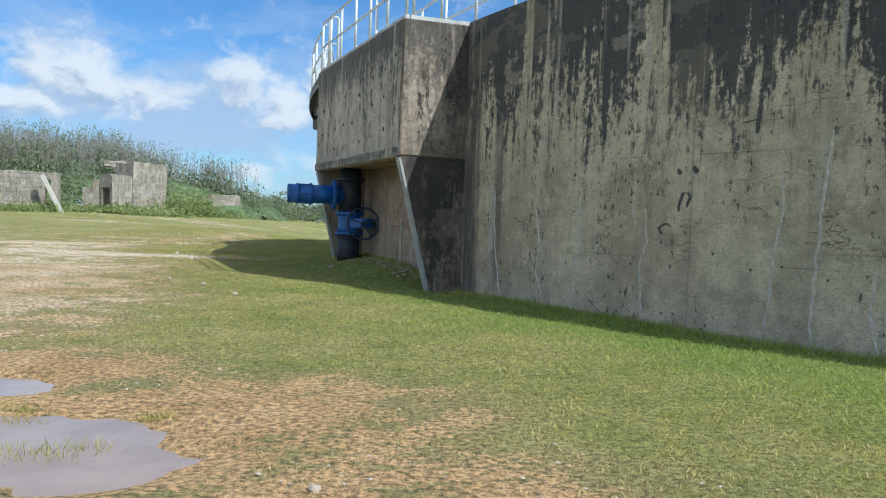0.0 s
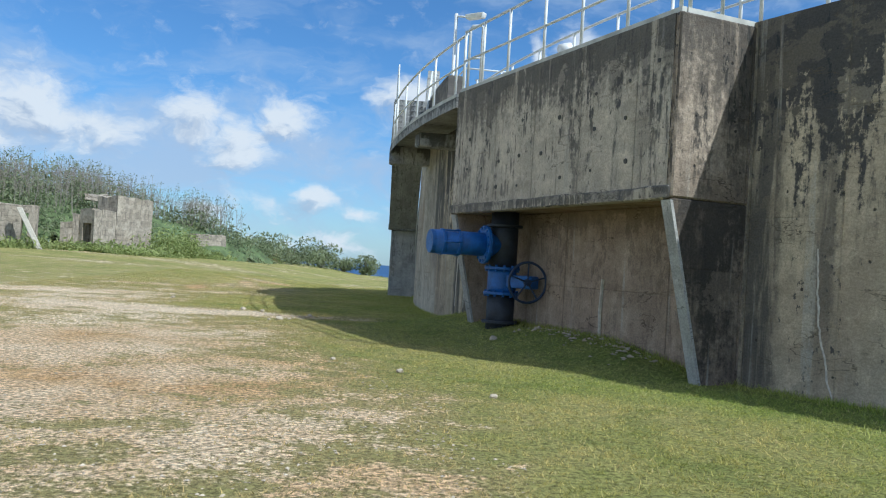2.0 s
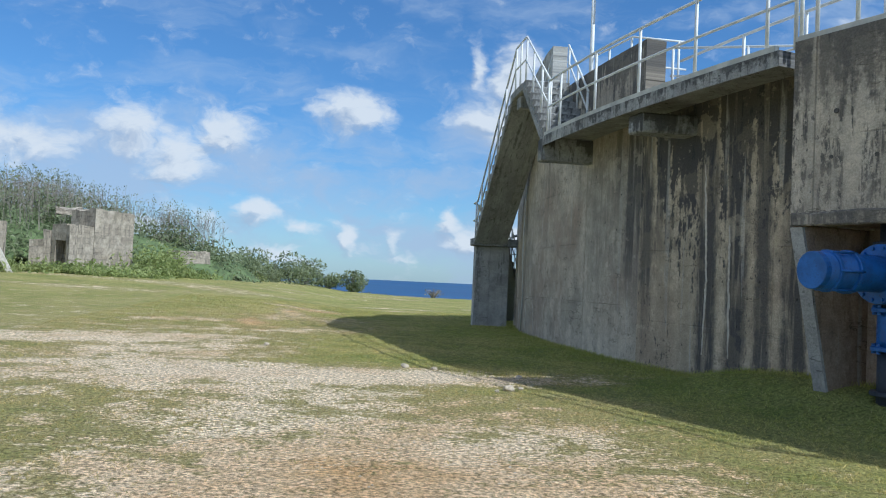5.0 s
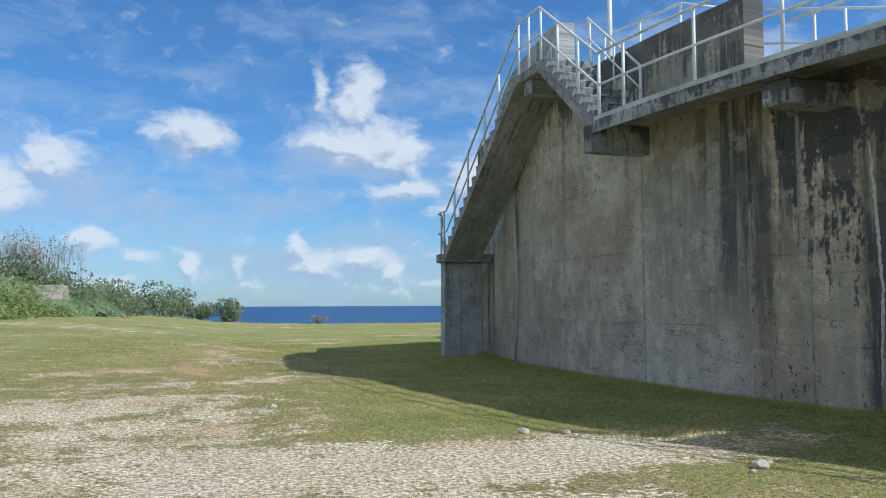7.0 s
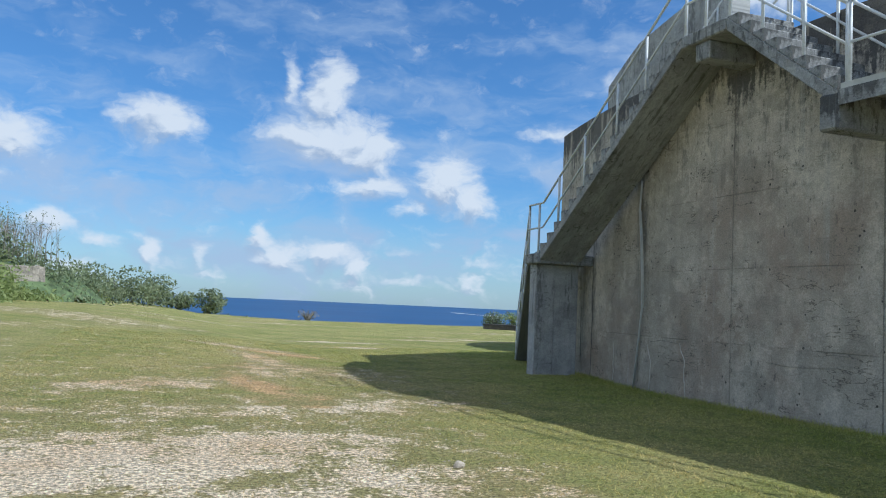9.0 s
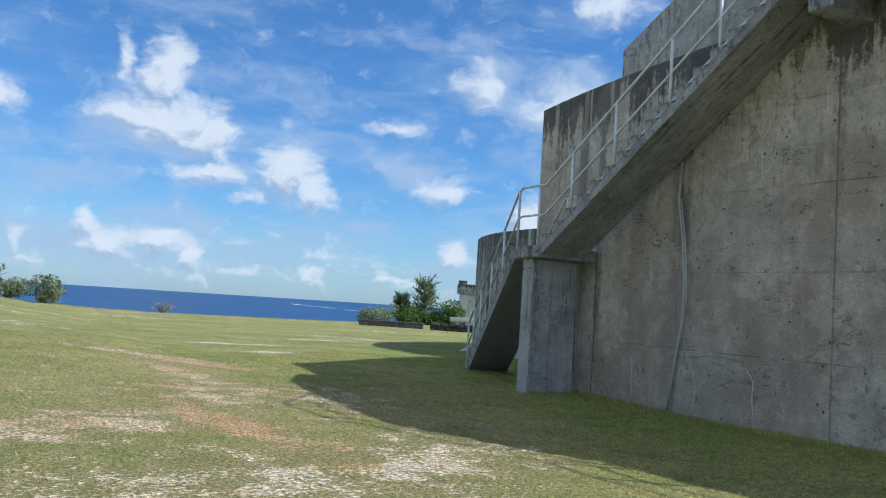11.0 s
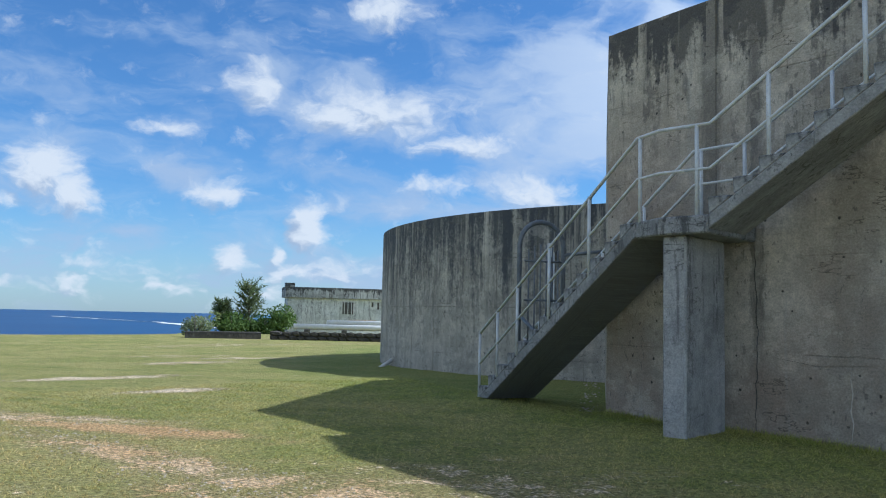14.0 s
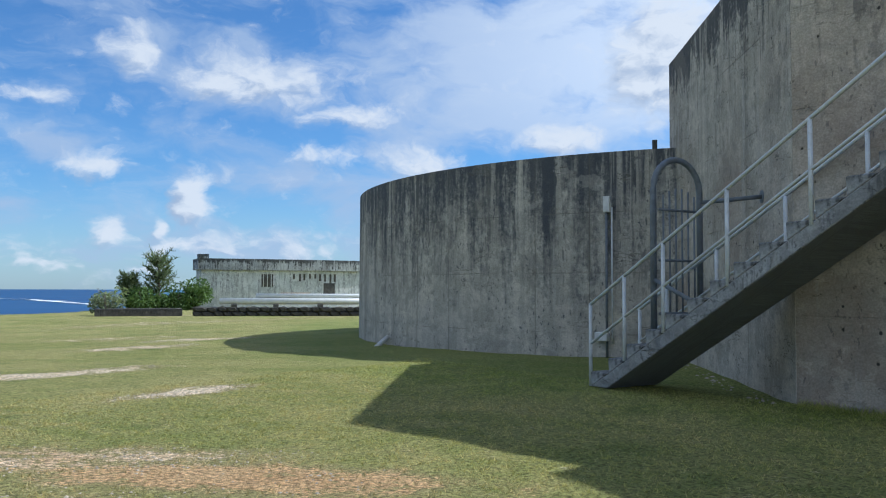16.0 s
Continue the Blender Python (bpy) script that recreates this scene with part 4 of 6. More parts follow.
part("toe_kerb", prism([tuple((P0 + sd * 0.12 + fd * 0.03).xy), tuple((W0 + fd * 0.03).xy), tuple((W0 + fd * 0.1).xy), tuple((P0 + sd * 0.12 + fd * 0.1).xy)], 4.424, 4.49, 8, bevel=0.0), M_TOE, walkway, "pale toe kerb")


# ---- handrails ----
def handrail(line, posts, label, h=1.1, mid=0.56, r=0.024, start=True, finish=True):
    """line: foot points; posts: distances along it."""
    pts = [Vector(p) for p in line]
    ob = thing("handrail", pts[0], label, "handrail", "handrails")
    run = [0.0]
    for a, b in zip(pts, pts[1:]):
        run.append(run[-1] + (b - a).length)
    bar("top_rail", [p + Vector((0, 0, h)) for p in pts], r, M_RAIL, ob)
    bar("mid_rail", [p + Vector((0, 0, mid)) for p in pts], r * 0.85, M_RAIL, ob)
    for s in posts:
        s = min(max(s, 0), run[-1])
        k = max(i for i in range(len(run)) if run[i] <= s + 1e-6)
        k = min(k, len(pts) - 2)
        q = pts[k].lerp(pts[k + 1], (s - run[k]) / (run[k + 1] - run[k]))
        bar("post", [q - Vector((0, 0, 0.02)), q + Vector((0, 0, h))], r * 1.05, M_RAIL, ob)
    return ob


GREY_RAIL = "white galvanised tubular handrail with two bars"
Z_W = 4.45
q0, q1 = P0 + sd * 0.07 + fd * 0.07, P1 + sd1 * 0.07
handrail([(W0.x, W0.y + 0.06, Z_W), (q0.x, q0.y, Z_W)], [0.02, 0.62, 1.1], GREY_RAIL + " on the chamber roof")
front_len = (q1 - q0).length
handrail([(q0.x, q0.y, Z_W), (q1.x, q1.y, Z_W)], [0.03, 1.05, 2.1, 3.1, 4.2, 5.1, front_len - 0.02], GREY_RAIL + " on the chamber roof")
wl = [(on_circle(y, RW - 0.06), y, Z_W) for y in np.linspace(19.0, 26.03, 12)]
handrail(wl, [0.5, 1.9, 3.35, 4.85, 6.45, 7.14], GREY_RAIL + " on the walkway edge")
inner = [(on_circle(y, R - 0.45), y, 4.42) for y in np.linspace(13.2, 23.6, 16)]
handrail(inner, [0.2, 1.5, 2.8, 4.1, 5.4, 6.7, 8.0, 9.3, 10.6], GREY_RAIL + " on the tank roof", h=1.05)


# ---- stairs ----
def stair(m, n, rise, going, width, waist, label, foot=0.0):
    """A straight concrete flight; x climbs, y crosses it."""
    ob = thing("concrete_stair", None, label, "stairs", "stairs", m=m)
    run, top = n * going, n * rise
    drop = waist / math.cos(math.atan2(rise, going))
    pts = [(0, 0, 0), (run, 0, top), (run, 0, top - drop)]
    pts += [(drop * going / rise, 0, 0)] if foot == 0 else [(0, 0, -drop)]
    bm = extrude_profile(pts, (0, width, 0))
    me = mesh_of(wall_uv(soften(bm, 0.012), top + 0.3), "slab", M_STAIR)
    local_part("slab", me, ob, None, "grey concrete stair slab")
    sb = extrude_profile([(0, 0.0, 0), (-0.012, 0.0, rise - 0.02), (-0.012, 0, rise), (going, 0, rise)], (0, width, 0))
    sm = mesh_of(wall_uv(soften(sb, 0.012), rise * 1.5), "step", M_STAIR)
    for i in range(n):
        local_part("step", sm, ob, Matrix.Translation((going * i, 0, rise * i + 0.001)))
    return ob


def frame_m(o, xdir):
    x = Vector((*xdir, 0)).normalized()
    y = Vector((-x.y, x.x, 0))
    m = Matrix((x, y, Vector((0, 0, 1)))).transposed().to_4x4()
    return Matrix.Translation(o) @ m


Z_TOP, Z_MID = 6.05, 2.71
stair(frame_m((-4.25, 34.28, Z_MID), (0, -1)), 16, (Z_TOP - Z_MID) / 16, 4.89 / 16, 1.0, 0.14, "upper straight flight of grey concrete steps along the tank", foot=1)
stair(frame_m((-3.2, 26.15, 4.42), (0, 1)), 8, (Z_TOP - 4.42) / 8, 2.15 / 8, 1.05, 0.16, "short flight of concrete steps up from the walkway", foot=1)
LD = Vector((-1.74, -4.15, 0)).normalized()
stair(frame_m((-2.24, 39.56, 0.03), LD.xy), 13, (Z_MID - 0.03) / 13, 4.50 / 13, 0.95, 0.16, "lower straight flight of grey concrete steps to the lawn")
landing = thing("stair_landing", (-3.7, 28.9, Z_TOP), "small concrete landing at the head of the stairs", "landing", "landings")
part("slab", prism([(-4.27, 28.3), (-3.2, 28.3), (-3.2, 29.39), (-4.27, 29.39)], Z_TOP - 0.2, Z_TOP, Z_TOP + 0.3), M_STAIR, landing)
part("beam", prism([(-4.2, 28.75), (-3.2, 28.75), (-3.2, 29.1), (-4.2, 29.1)], Z_TOP - 0.5, Z_TOP - 0.2, Z_TOP + 0.3), M_STAIR, landing, "concrete beam into the tank")
landing2 = thing("stair_landing", (-3.7, 34.8, Z_MID), "concrete landing between two flights on a pillar", "landing", "landings")
part("slab", prism([(-4.27, 34.28), (-2.9, 34.28), (-2.85, 34.95), (-3.11, 35.03), (-3.98, 35.41), (-4.27, 34.95)], Z_MID - 0.22, Z_MID, Z_MID + 0.3), M_STAIR, landing2)
part("pillar", prism([(-4.15, 34.62), (-3.08, 34.62), (-3.08, 34.93), (-4.15, 34.93)], -0.3, Z_MID - 0.222, Z_MID + 0.1), M_PILLAR, landing2, "grey concrete pillar")

SLOPE_U = math.hypot(4.89, Z_TOP - Z_MID)
SLOPE_S = math.hypot(2.15, Z_TOP - 4.42)
SLOPE_L = math.hypot(4.572, Z_MID - 0.03)
OUT = "white tubular stair handrail with two bars"
handrail([(-4.12, 26.1, 4.45), (-4.18, 28.36, Z_TOP)], [0.02, 0.9, 1.85, 2.7], OUT + " up from the walkway")
handrail([(-4.18, 28.36, Z_TOP), (-4.2, 29.39, Z_TOP), (-4.2, 34.28, Z_MID), (-4.2, 34.6, Z_MID)], [0.5, 1.0, 1.0 + 1.35, 1.0 + 2.45, 1.0 + 3.85, 1.0 + 5.1, 1.0 + SLOPE_U + 0.2], OUT + " on the outer side")
handrail([(-4.2, 34.6, Z_MID), (-4.2, 34.95, Z_MID), (-3.98, 35.38, Z_MID), (-2.22, 39.58, 0.05)], [0.78, 0.83 + 1.3, 0.83 + 2.55, 0.83 + 3.7, 0.83 + 4.5, 0.83 + SLOPE_L - 0.03], OUT + " on the outer side")
inn = Vector((LD.y, -LD.x, 0)) * -0.9
handrail([(-3.28, 29.4, Z_TOP), (-3.28, 34.25, Z_MID), (-3.98 + inn.x, 35.36 + inn.y, Z_MID), (-2.24 + inn.x, 39.56 + inn.y, 0.05)], [0.4, 1.8, 3.2, 4.6, 5.9, 6.55, 7.9, 9.1, 10.3, 11.3, 11.9], OUT + " on the tank side", h=1.02)

# ---- round tank beyond ----
C2, R2 = (13.4, 43.1), 11.0
tank2 = thing("round_tank", (*C2, 0), "lower round concrete tank with a black-streaked rim", "tank")
bm = arc_wall(radians(-100), radians(120), R2 - 0.35, R2, -0.8, [(-4, 4.12), (4, 4.12)], 96, C2)
part("wall", wall_uv(bm, 4.12, C2, R2), M_TANK2, tank2)
part("roof", prism([(C2[0] - (R2 - 0.3) * math.cos(a), C2[1] + (R2 - 0.3) * math.sin(a)) for a in np.linspace(0, math.tau, 48)[:-1]][::-1], 3.6, 3.9, bevel=0), M_STAIR, tank2)
part("marker_post", tube(bmesh.new(), [(2.75, 40.6, 4.1), (2.75, 40.6, 4.3)], 0.05, 8), M_STAIR, tank2, "short stub on the rim")
cd = Vector((2.46, 41.5, 0))
bar("conduit", [(cd.x, cd.y, 0.0), (cd.x, cd.y, 2.9)], 0.028, M_GATE, tank2, 6, "grey vertical conduit")
bar("conduit", [(cd.x, cd.y - 0.12, 0.3), (cd.x - 0.01, cd.y - 0.12, 3.0)], 0.018, M_RAIL, tank2, 6, "thin pale conduit")
bm = bmesh.new()
box(bm, cd.x - 0.06, cd.x + 0.05, cd.y - 0.09, cd.y + 0.05, 2.9, 3.22)
part("junction_box", soften(bm, 0.012), M_LAMP, tank2, "small pale junction box")
bm = bmesh.new()
box(bm, cd.x - 0.12, cd.x + 0.05, cd.y - 0.05, cd.y + 0.22, 0.34, 0.52, )
part("lower_box", soften(bm, 0.02), M_LAMP, tank2, "tilted pale box on the wall")
bm = tube(bmesh.new(), [(3.6, 48.1, 0.12), (3.15, 48.0, -0.04), (2.85, 47.9, -0.14)], 0.06, 10)
tagged(part("drain_pipe", bm, M_PVC, None, "", True), "short white plastic drain pipe at the tank foot", "pipe")


# ---- calcite leaks and growth on the first wall ----
def streak(line, w, mat, name="leak_line", r=R):
    """A wavy raised deposit running down the curved wall; line: (y, z)."""
    bm = bmesh.new()
    prev = None
    pts = []
    for (ya, za), (yb, zb) in zip(line, line[1:]):
        n = max(2, int(abs(zb - za) / 0.05) + int(abs(yb - ya) / 0.05))
        pts += [(ya + (yb - ya) * i / n, za + (zb - za) * i / n) for i in range(n)]
    pts.append(line[-1])
    for i, (y, z) in enumerate(pts):
        y += 0.022 * noise.noise((z * 5.5, y, 2)) + 0.012 * noise.noise((z * 17, y, 5))
        k = w * (0.6 + 0.9 * abs(noise.noise((z * 9, y * 3, 8)))) * (0.35 + 0.65 * min(1.0, 5 * min(i, len(pts) - 1 - i) / len(pts)))
        row = [bm.verts.new((on_circle(y + d * k, r + h), y + d * k, z)) for d, h in ((-1, -0.004), (-0.4, 0.010), (0.4, 0.010), (1, -0.004))]
        if prev:
            for a in range(3):
                bm.faces.new((prev[a], prev[a + 1], row[a + 1], row[a]))
        prev = row
    return part(name, bm, mat, tank)


LEAKS = [
    ([(8.3, 0.0), (8.28, 0.71), (8.25, 1.39), (8.18, 2.23)], 0.026), ([(8.74, 0.0), (8.66, 0.43), (8.64, 1.03), (8.57, 1.45), (8.6, 1.8)], 0.026),
    ([(10.07, 0.0), (10.13, 0.73), (10.04, 1.02), (10.08, 1.43)], 0.020), ([(11.66, 0.0), (11.85, 0.5), (11.80, 0.95), (11.92, 1.5)], 0.022),
    ([(11.14, 0.0), (11.12, 0.6), (11.05, 1.72)], 0.018), ([(12.63, 0.0), (12.81, 0.84), (12.86, 1.7)], 0.02), ([(10.2, 1.22), (10.25, 1.43), (10.22, 1.77)], 0.014),
    ([(7.74, 0.0), (7.84, 0.43), (7.81, 0.87)], 0.018), ([(8.2, 1.0), (7.7, 1.02)], 0.010),
]
for line, w in LEAKS:
    streak(line, w * 0.62, M_CALCITE)
for line, w in (([(9.74, 1.22), (9.82, 1.26), (9.89, 1.20), (9.86, 1.13), (9.76, 1.14)], 0.030), ([(9.66, 1.40), (9.62, 1.62), (9.52, 1.63)], 0.034), ([(9.55, 1.45), (9.53, 1.60)], 0.03),
                ([(9.69, 1.90), (9.66, 1.83)], 0.045), ([(9.50, 1.93), (9.47, 1.84)], 0.045), ([(8.86, 2.40), (9.02, 2.37)], 0.035), ([(8.84, 2.55), (8.85, 2.25)], 0.03)):
    streak(line, w, M_DARKLINE, "growth_patch")
# leaks on the higher wall
for line, w in (([(31.6, 0.05), (31.55, 0.6), (31.7, 0.9)], 0.014), ([(30.4, 0.05), (30.45, 0.7), (30.6, 1.0)], 0.014), ([(33.1, 0.1), (33.1, 0.9)], 0.012), ([(22.0, 0.4), (21.95, 1.6), (22.05, 3.4)], 0.03), ([(21.4, 0.4), (21.45, 2.4)], 0.03)):
    streak(line, w, M_CALCITE)
for line, w in (([(34.1, 1.02), (33.5, 0.94), (32.9, 0.98)], 0.014), ([(31.7, 0.95), (31.2, 1.02), (30.5, 0.97)], 0.016), ([(34.3, 0.0), (34.28, 1.4), (34.31, 2.45)], 0.009), ([(34.95, 0.3), (35.0, 1.6)], 0.014), ([(25.9, 1.55), (25.2, 1.60), (24.5, 1.56)], 0.012), ([(28.6, 0.85), (27.9, 0.80), (27.0, 0.86)], 0.010)):
    streak(line, w, M_DARKLINE, "stained_crack")
hose = thing("loose_hose", (-3.35, 32.1, 0.05), "grey hose hanging loose down the tank wall", "hose")
hp = [(32.0, 4.1, 0.04), (32.03, 3.5, 0.06), (31.86, 2.8, 0.10), (31.78, 2.1, 0.11), (31.80, 1.6, 0.08), (31.95, 1.0, 0.05), (32.12, 0.03, 0.05)]
bar("tube", [(on_circle(y, R + o), y, z) for y, z, o in hp], 0.020, M_HOSE, hose, 6)
bar("tube", [(on_circle(y - 0.05, R + o), y - 0.05, z) for y, z, o in hp[1:5]], 0.012, M_HOSE, hose, 6)

# ---- pipework under the chamber ----
valve = thing("gate_valve", (-2.1, 18.05, 0.2), "blue gate valve with handwheel and capped outlet pipe", "valve")


def disc(name, c, axis, r, t, mat, parent, n=24, label=""):
    bm = bmesh.new()
    a = Vector(axis).normalized()
    c = Vector(c)
    tube(bm, [c - a * t / 2, c - a * (t / 2 - 0.008), c + a * (t / 2 - 0.008), c + a * t / 2], r, n, True, [r - 0.008, r, r, r - 0.008])
    return part(name, bm, mat, parent, label)


RZ = Vector((-2.08, 18.06, 0))
ax = Vector((-0.96, -0.26, 0)).normalized()
bar("riser", [(RZ.x, RZ.y, 0.1), (RZ.x, RZ.y, 0.86)], 0.24, M_NAVY, valve, 20, "riser pipe, chamber shade put into its dark colour")
bar("riser", [(RZ.x, RZ.y, 1.26), (RZ.x, RZ.y, 2.24)], 0.24, M_NAVY, valve, 20, "riser pipe, chamber shade put into its dark colour")
for z in (0.35, 0.84, 1.27, 2.0):
    disc("flange", (RZ.x, RZ.y, z), (0, 0, 1), 0.31, 0.05, M_NAVY if z in (0.35, 2.0) else M_BLUE, valve)
bar("valve_body", [(RZ.x, RZ.y, 0.86), (RZ.x, RZ.y, 0.95), (RZ.x, RZ.y, 1.16), (RZ.x, RZ.y, 1.26)], 0.25, M_BLUE, valve, 16, "blue cast valve body")
bolt_bm = bmesh.new()
bmesh.ops.create_cone(bolt_bm, cap_ends=True, segments=6, radius1=0.022, radius2=0.022, depth=0.11)
bolt_me = mesh_of(bolt_bm, "bolt", M_BLUE)


def bolts(c, axis, r, n):
    q = Vector(axis).to_track_quat("Z", "Y").to_matrix().to_4x4()
    for k in range(n):
        o = local_part("bolt", bolt_me, valve)
        o.matrix_parent_inverse = valve.matrix_basis.inverted()
        o.matrix_basis = Matrix.Translation(c) @ q @ Matrix.Translation((r * math.cos(k * math.tau / n), r * math.sin(k * math.tau / n), 0))


for z in (0.84, 1.27):
    bolts((RZ.x, RZ.y, z), (0, 0, 1), 0.275, 12)
PZ = 1.66
o0 = RZ + Vector((0, 0, PZ))
bar("outlet_pipe", [o0, o0 + ax * 1.28], 0.20, M_BLUE, valve, 24, "blue outlet pipe")
disc("flange", o0 + ax * 0.36, ax, 0.33, 0.06, M_BLUE, valve)
bolts(o0 + ax * 0.36, ax, 0.285, 14)
disc("collar", o0 + ax * 0.86, ax, 0.235, 0.06, M_BLUE, valve)
disc("collar", o0 + ax * 1.14, ax, 0.225, 0.05, M_BLUE, valve)
for k in range(6):
    a = k * math.tau / 6
    side = Vector((-ax.y, ax.x, 0))
    off = side * math.cos(a) * 0.228 + Vector((0, 0, 1)) * math.sin(a) * 0.228
    bar("tie_rod", [o0 + ax * 0.84 + off, o0 + ax * 1.17 + off], 0.014, M_BLUE, valve, 6)
disc("end_cap", o0 + ax * 1.31, ax, 0.20, 0.08, M_BLUE, valve, label="domed blue end cap")
wa = Vector((0.25, -0.97, 0)).normalized()
wc = Vector((-1.72, 17.50, 1.06))
gb = bmesh.new()
box(gb, -0.12, 0.5, -0.13, 0.13, 0.95, 1.17, Matrix.Translation((RZ.x + 0.12, RZ.y - 0.14, 0)) @ Matrix.Rotation(-0.7, 4, "Z"))
part("gearbox", soften(gb, 0.03, 2), M_BLUE, valve, "blue gearbox")
bar("stem", [wc - wa * 0.35, wc + wa * 0.05], 0.03, M_WHEEL, valve, 8)
wheel = bmesh.new()
side = Vector((-wa.y, wa.x, 0))
rim = [wc + (side * math.cos(a) + Vector((0, 0, 1)) * math.sin(a)) * 0.335 for a in np.linspace(0, math.tau, 33)]
tube(wheel, rim, 0.022, 8, False)
hw = part("handwheel", wheel, M_WHEEL, valve, "dark blue spoked handwheel", True)
for k in range(5):
    a = k * math.tau / 5 + 0.3
    part("spoke", tube(bmesh.new(), [wc, wc + (side * math.cos(a) + Vector((0, 0, 1)) * math.sin(a)) * 0.33], 0.014, 6), M_WHEEL, hw)
part("hub", tube(bmesh.new(), [wc - wa * 0.05, wc + wa * 0.05], 0.055, 12), M_WHEEL, hw)

# ---- arched gate on the lower flight ----
gate = thing("arched_gate", (-2.3, 38.6, 0.5), "grey tubular steel gate with a rounded top across the stairs", "gate")
gn = Vector((0.916, -0.40, 0))
g0 = Vector((-2.36, 38.60, 0))
gw, gz0, gz1 = 0.86, 0.52, 2.68
arch = [g0 + Vector((0, 0, gz0))] + [g0 + Vector((0, 0, gz1))]
for a in np.linspace(math.pi, 0, 13)[1:-1]:
    arch.append(g0 + gn * (gw / 2 + gw / 2 * math.cos(a)) + Vector((0, 0, gz1 + 0.42 * math.sin(a))))
arch += [g0 + gn * gw + Vector((0, 0, gz1)), g0 + gn * gw + Vector((0, 0, gz0 + 0.5))]
bar("frame", arch, 0.042, M_GATE, gate, 10)
for z in (2.42, 1.75, 1.05):
    bar("cross_bar", [g0 + gn * 0.1 + Vector((0, 0, z)), g0 + gn * (gw - 0.02) + Vector((0, 0, z))], 0.018, M_GATE, gate, 6)
for k in range(6):
    x = 0.18 + k * 0.115
    bar("upright", [g0 + gn * x + Vector((0, 0, 0.95)), g0 + gn * x + Vector((0, 0, 2.62 + 0.1 * math.sin(math.pi * k / 5)))], 0.014, M_GATE, gate, 6)
bar("wall_arm", [g0 + gn * gw + Vector((0, 0, 2.55)), Vector((-1.42, 37.48, 2.60))], 0.03, M_GATE, gate, 8, "bar fixed to the tank wall")
disc("wall_plate", (-1.41, 37.47, 2.60), (-0.54, 0.84, 0), 0.09, 0.03, M_GATE, gate, 12)
bar("brace", [g0 + Vector((0, 0, 1.50)), Vector((-2.80, 37.86, 1.18))], 0.03, M_GATE, gate, 8, "diagonal brace")
disc("foot_plate", (-2.81, 37.85, 1.17), (-0.9, 0.4, 0), 0.08, 0.03, M_GATE, gate, 12)

# ---- things on the roof ----
lamp = thing("street_lamp", (-2.57, 28.5, 5.9), "galvanised lamp post with a white luminaire on a short arm", "street lamp")
bar("pole", [(-2.57, 28.5, 4.4), (-2.57, 28.5, 8.86)], 0.05, M_RAIL, lamp, 10)
bar("arm", [(-2.57, 28.5, 8.78), (-2.28, 28.28, 8.72)], 0.03, M_RAIL, lamp, 8)
bm = bmesh.new()
vs = box(bm, -0.32, 0.32, -0.13, 0.13, -0.09, 0.07, Matrix.Translation((-2.02, 28.08, 8.70)) @ Matrix.Rotation(-0.65, 4, "Z"))
for v in bm.verts:
    if v.co.z < 8.65:
        v.co.x = -2.02 + (v.co.x + 2.02) * 0.85
        v.co.y = 28.08 + (v.co.y - 28.08) * 0.8
part("luminaire", soften(bm, 0.04, 2), M_LAMP, lamp, "white cobra-head luminaire")
U0 = Vector((-2.80, 19.15, 4.42))
hoop = thing("ladder_hoop", U0, "white tubular inverted-U grab frame on the chamber roof", "grab rail")
hd = Vector((0.22, -0.10, 0))
bar("frame", [U0, U0 + Vector((0, 0, 1.28)), U0 + hd * 0.15 + Vector((0, 0, 1.33)), U0 + hd * 0.85 + Vector((0, 0, 1.33)), U0 + hd + Vector((0, 0, 1.28)), U0 + hd], 0.026, M_RAIL, hoop, 8)
bar("cross_bar", [U0 + Vector((0, 0, 0.72)), U0 + hd + Vector((0, 0, 0.72))], 0.02, M_RAIL, hoop, 8)
vent = thing("roof_vent", (-0.7, 20.1, 4.4), "white hooded roof vent", "vent")
bm = tube(bmesh.new(), [(-0.7, 20.1, 4.4), (-0.7, 20.1, 5.3), (-0.72, 20.1, 5.55), (-0.82, 20.0, 5.70), (-0.95, 19.95, 5.66)], 0.15, 14, True, [0.10, 0.11, 0.13, 0.15, 0.11])
part("hood", bm, M_LAMP, vent, "", True)
handrail([(-2.5, 28.9, 5.75), (-2.35, 26.3, 5.55), (-1.2, 26.2, 5.5)], [0.05, 1.3, 2.55, 3.6], GREY_RAIL + " on the tank roof", h=1.15)
handrail([(-3.35, 26.05, 4.45), (-3.2, 28.25, Z_TOP), (-3.0, 28.7, Z_TOP)], [0.05, 1.3, 2.6], OUT + " on the tank side", h=0.95)
handrail([(-2.2, 24.6, 4.9), (0.5, 23.6, 4.9), (3.0, 22.0, 4.9)], [0.05, 1.4, 2.85, 4.2, 5.6], GREY_RAIL + " on the tank roof", h=1.1)


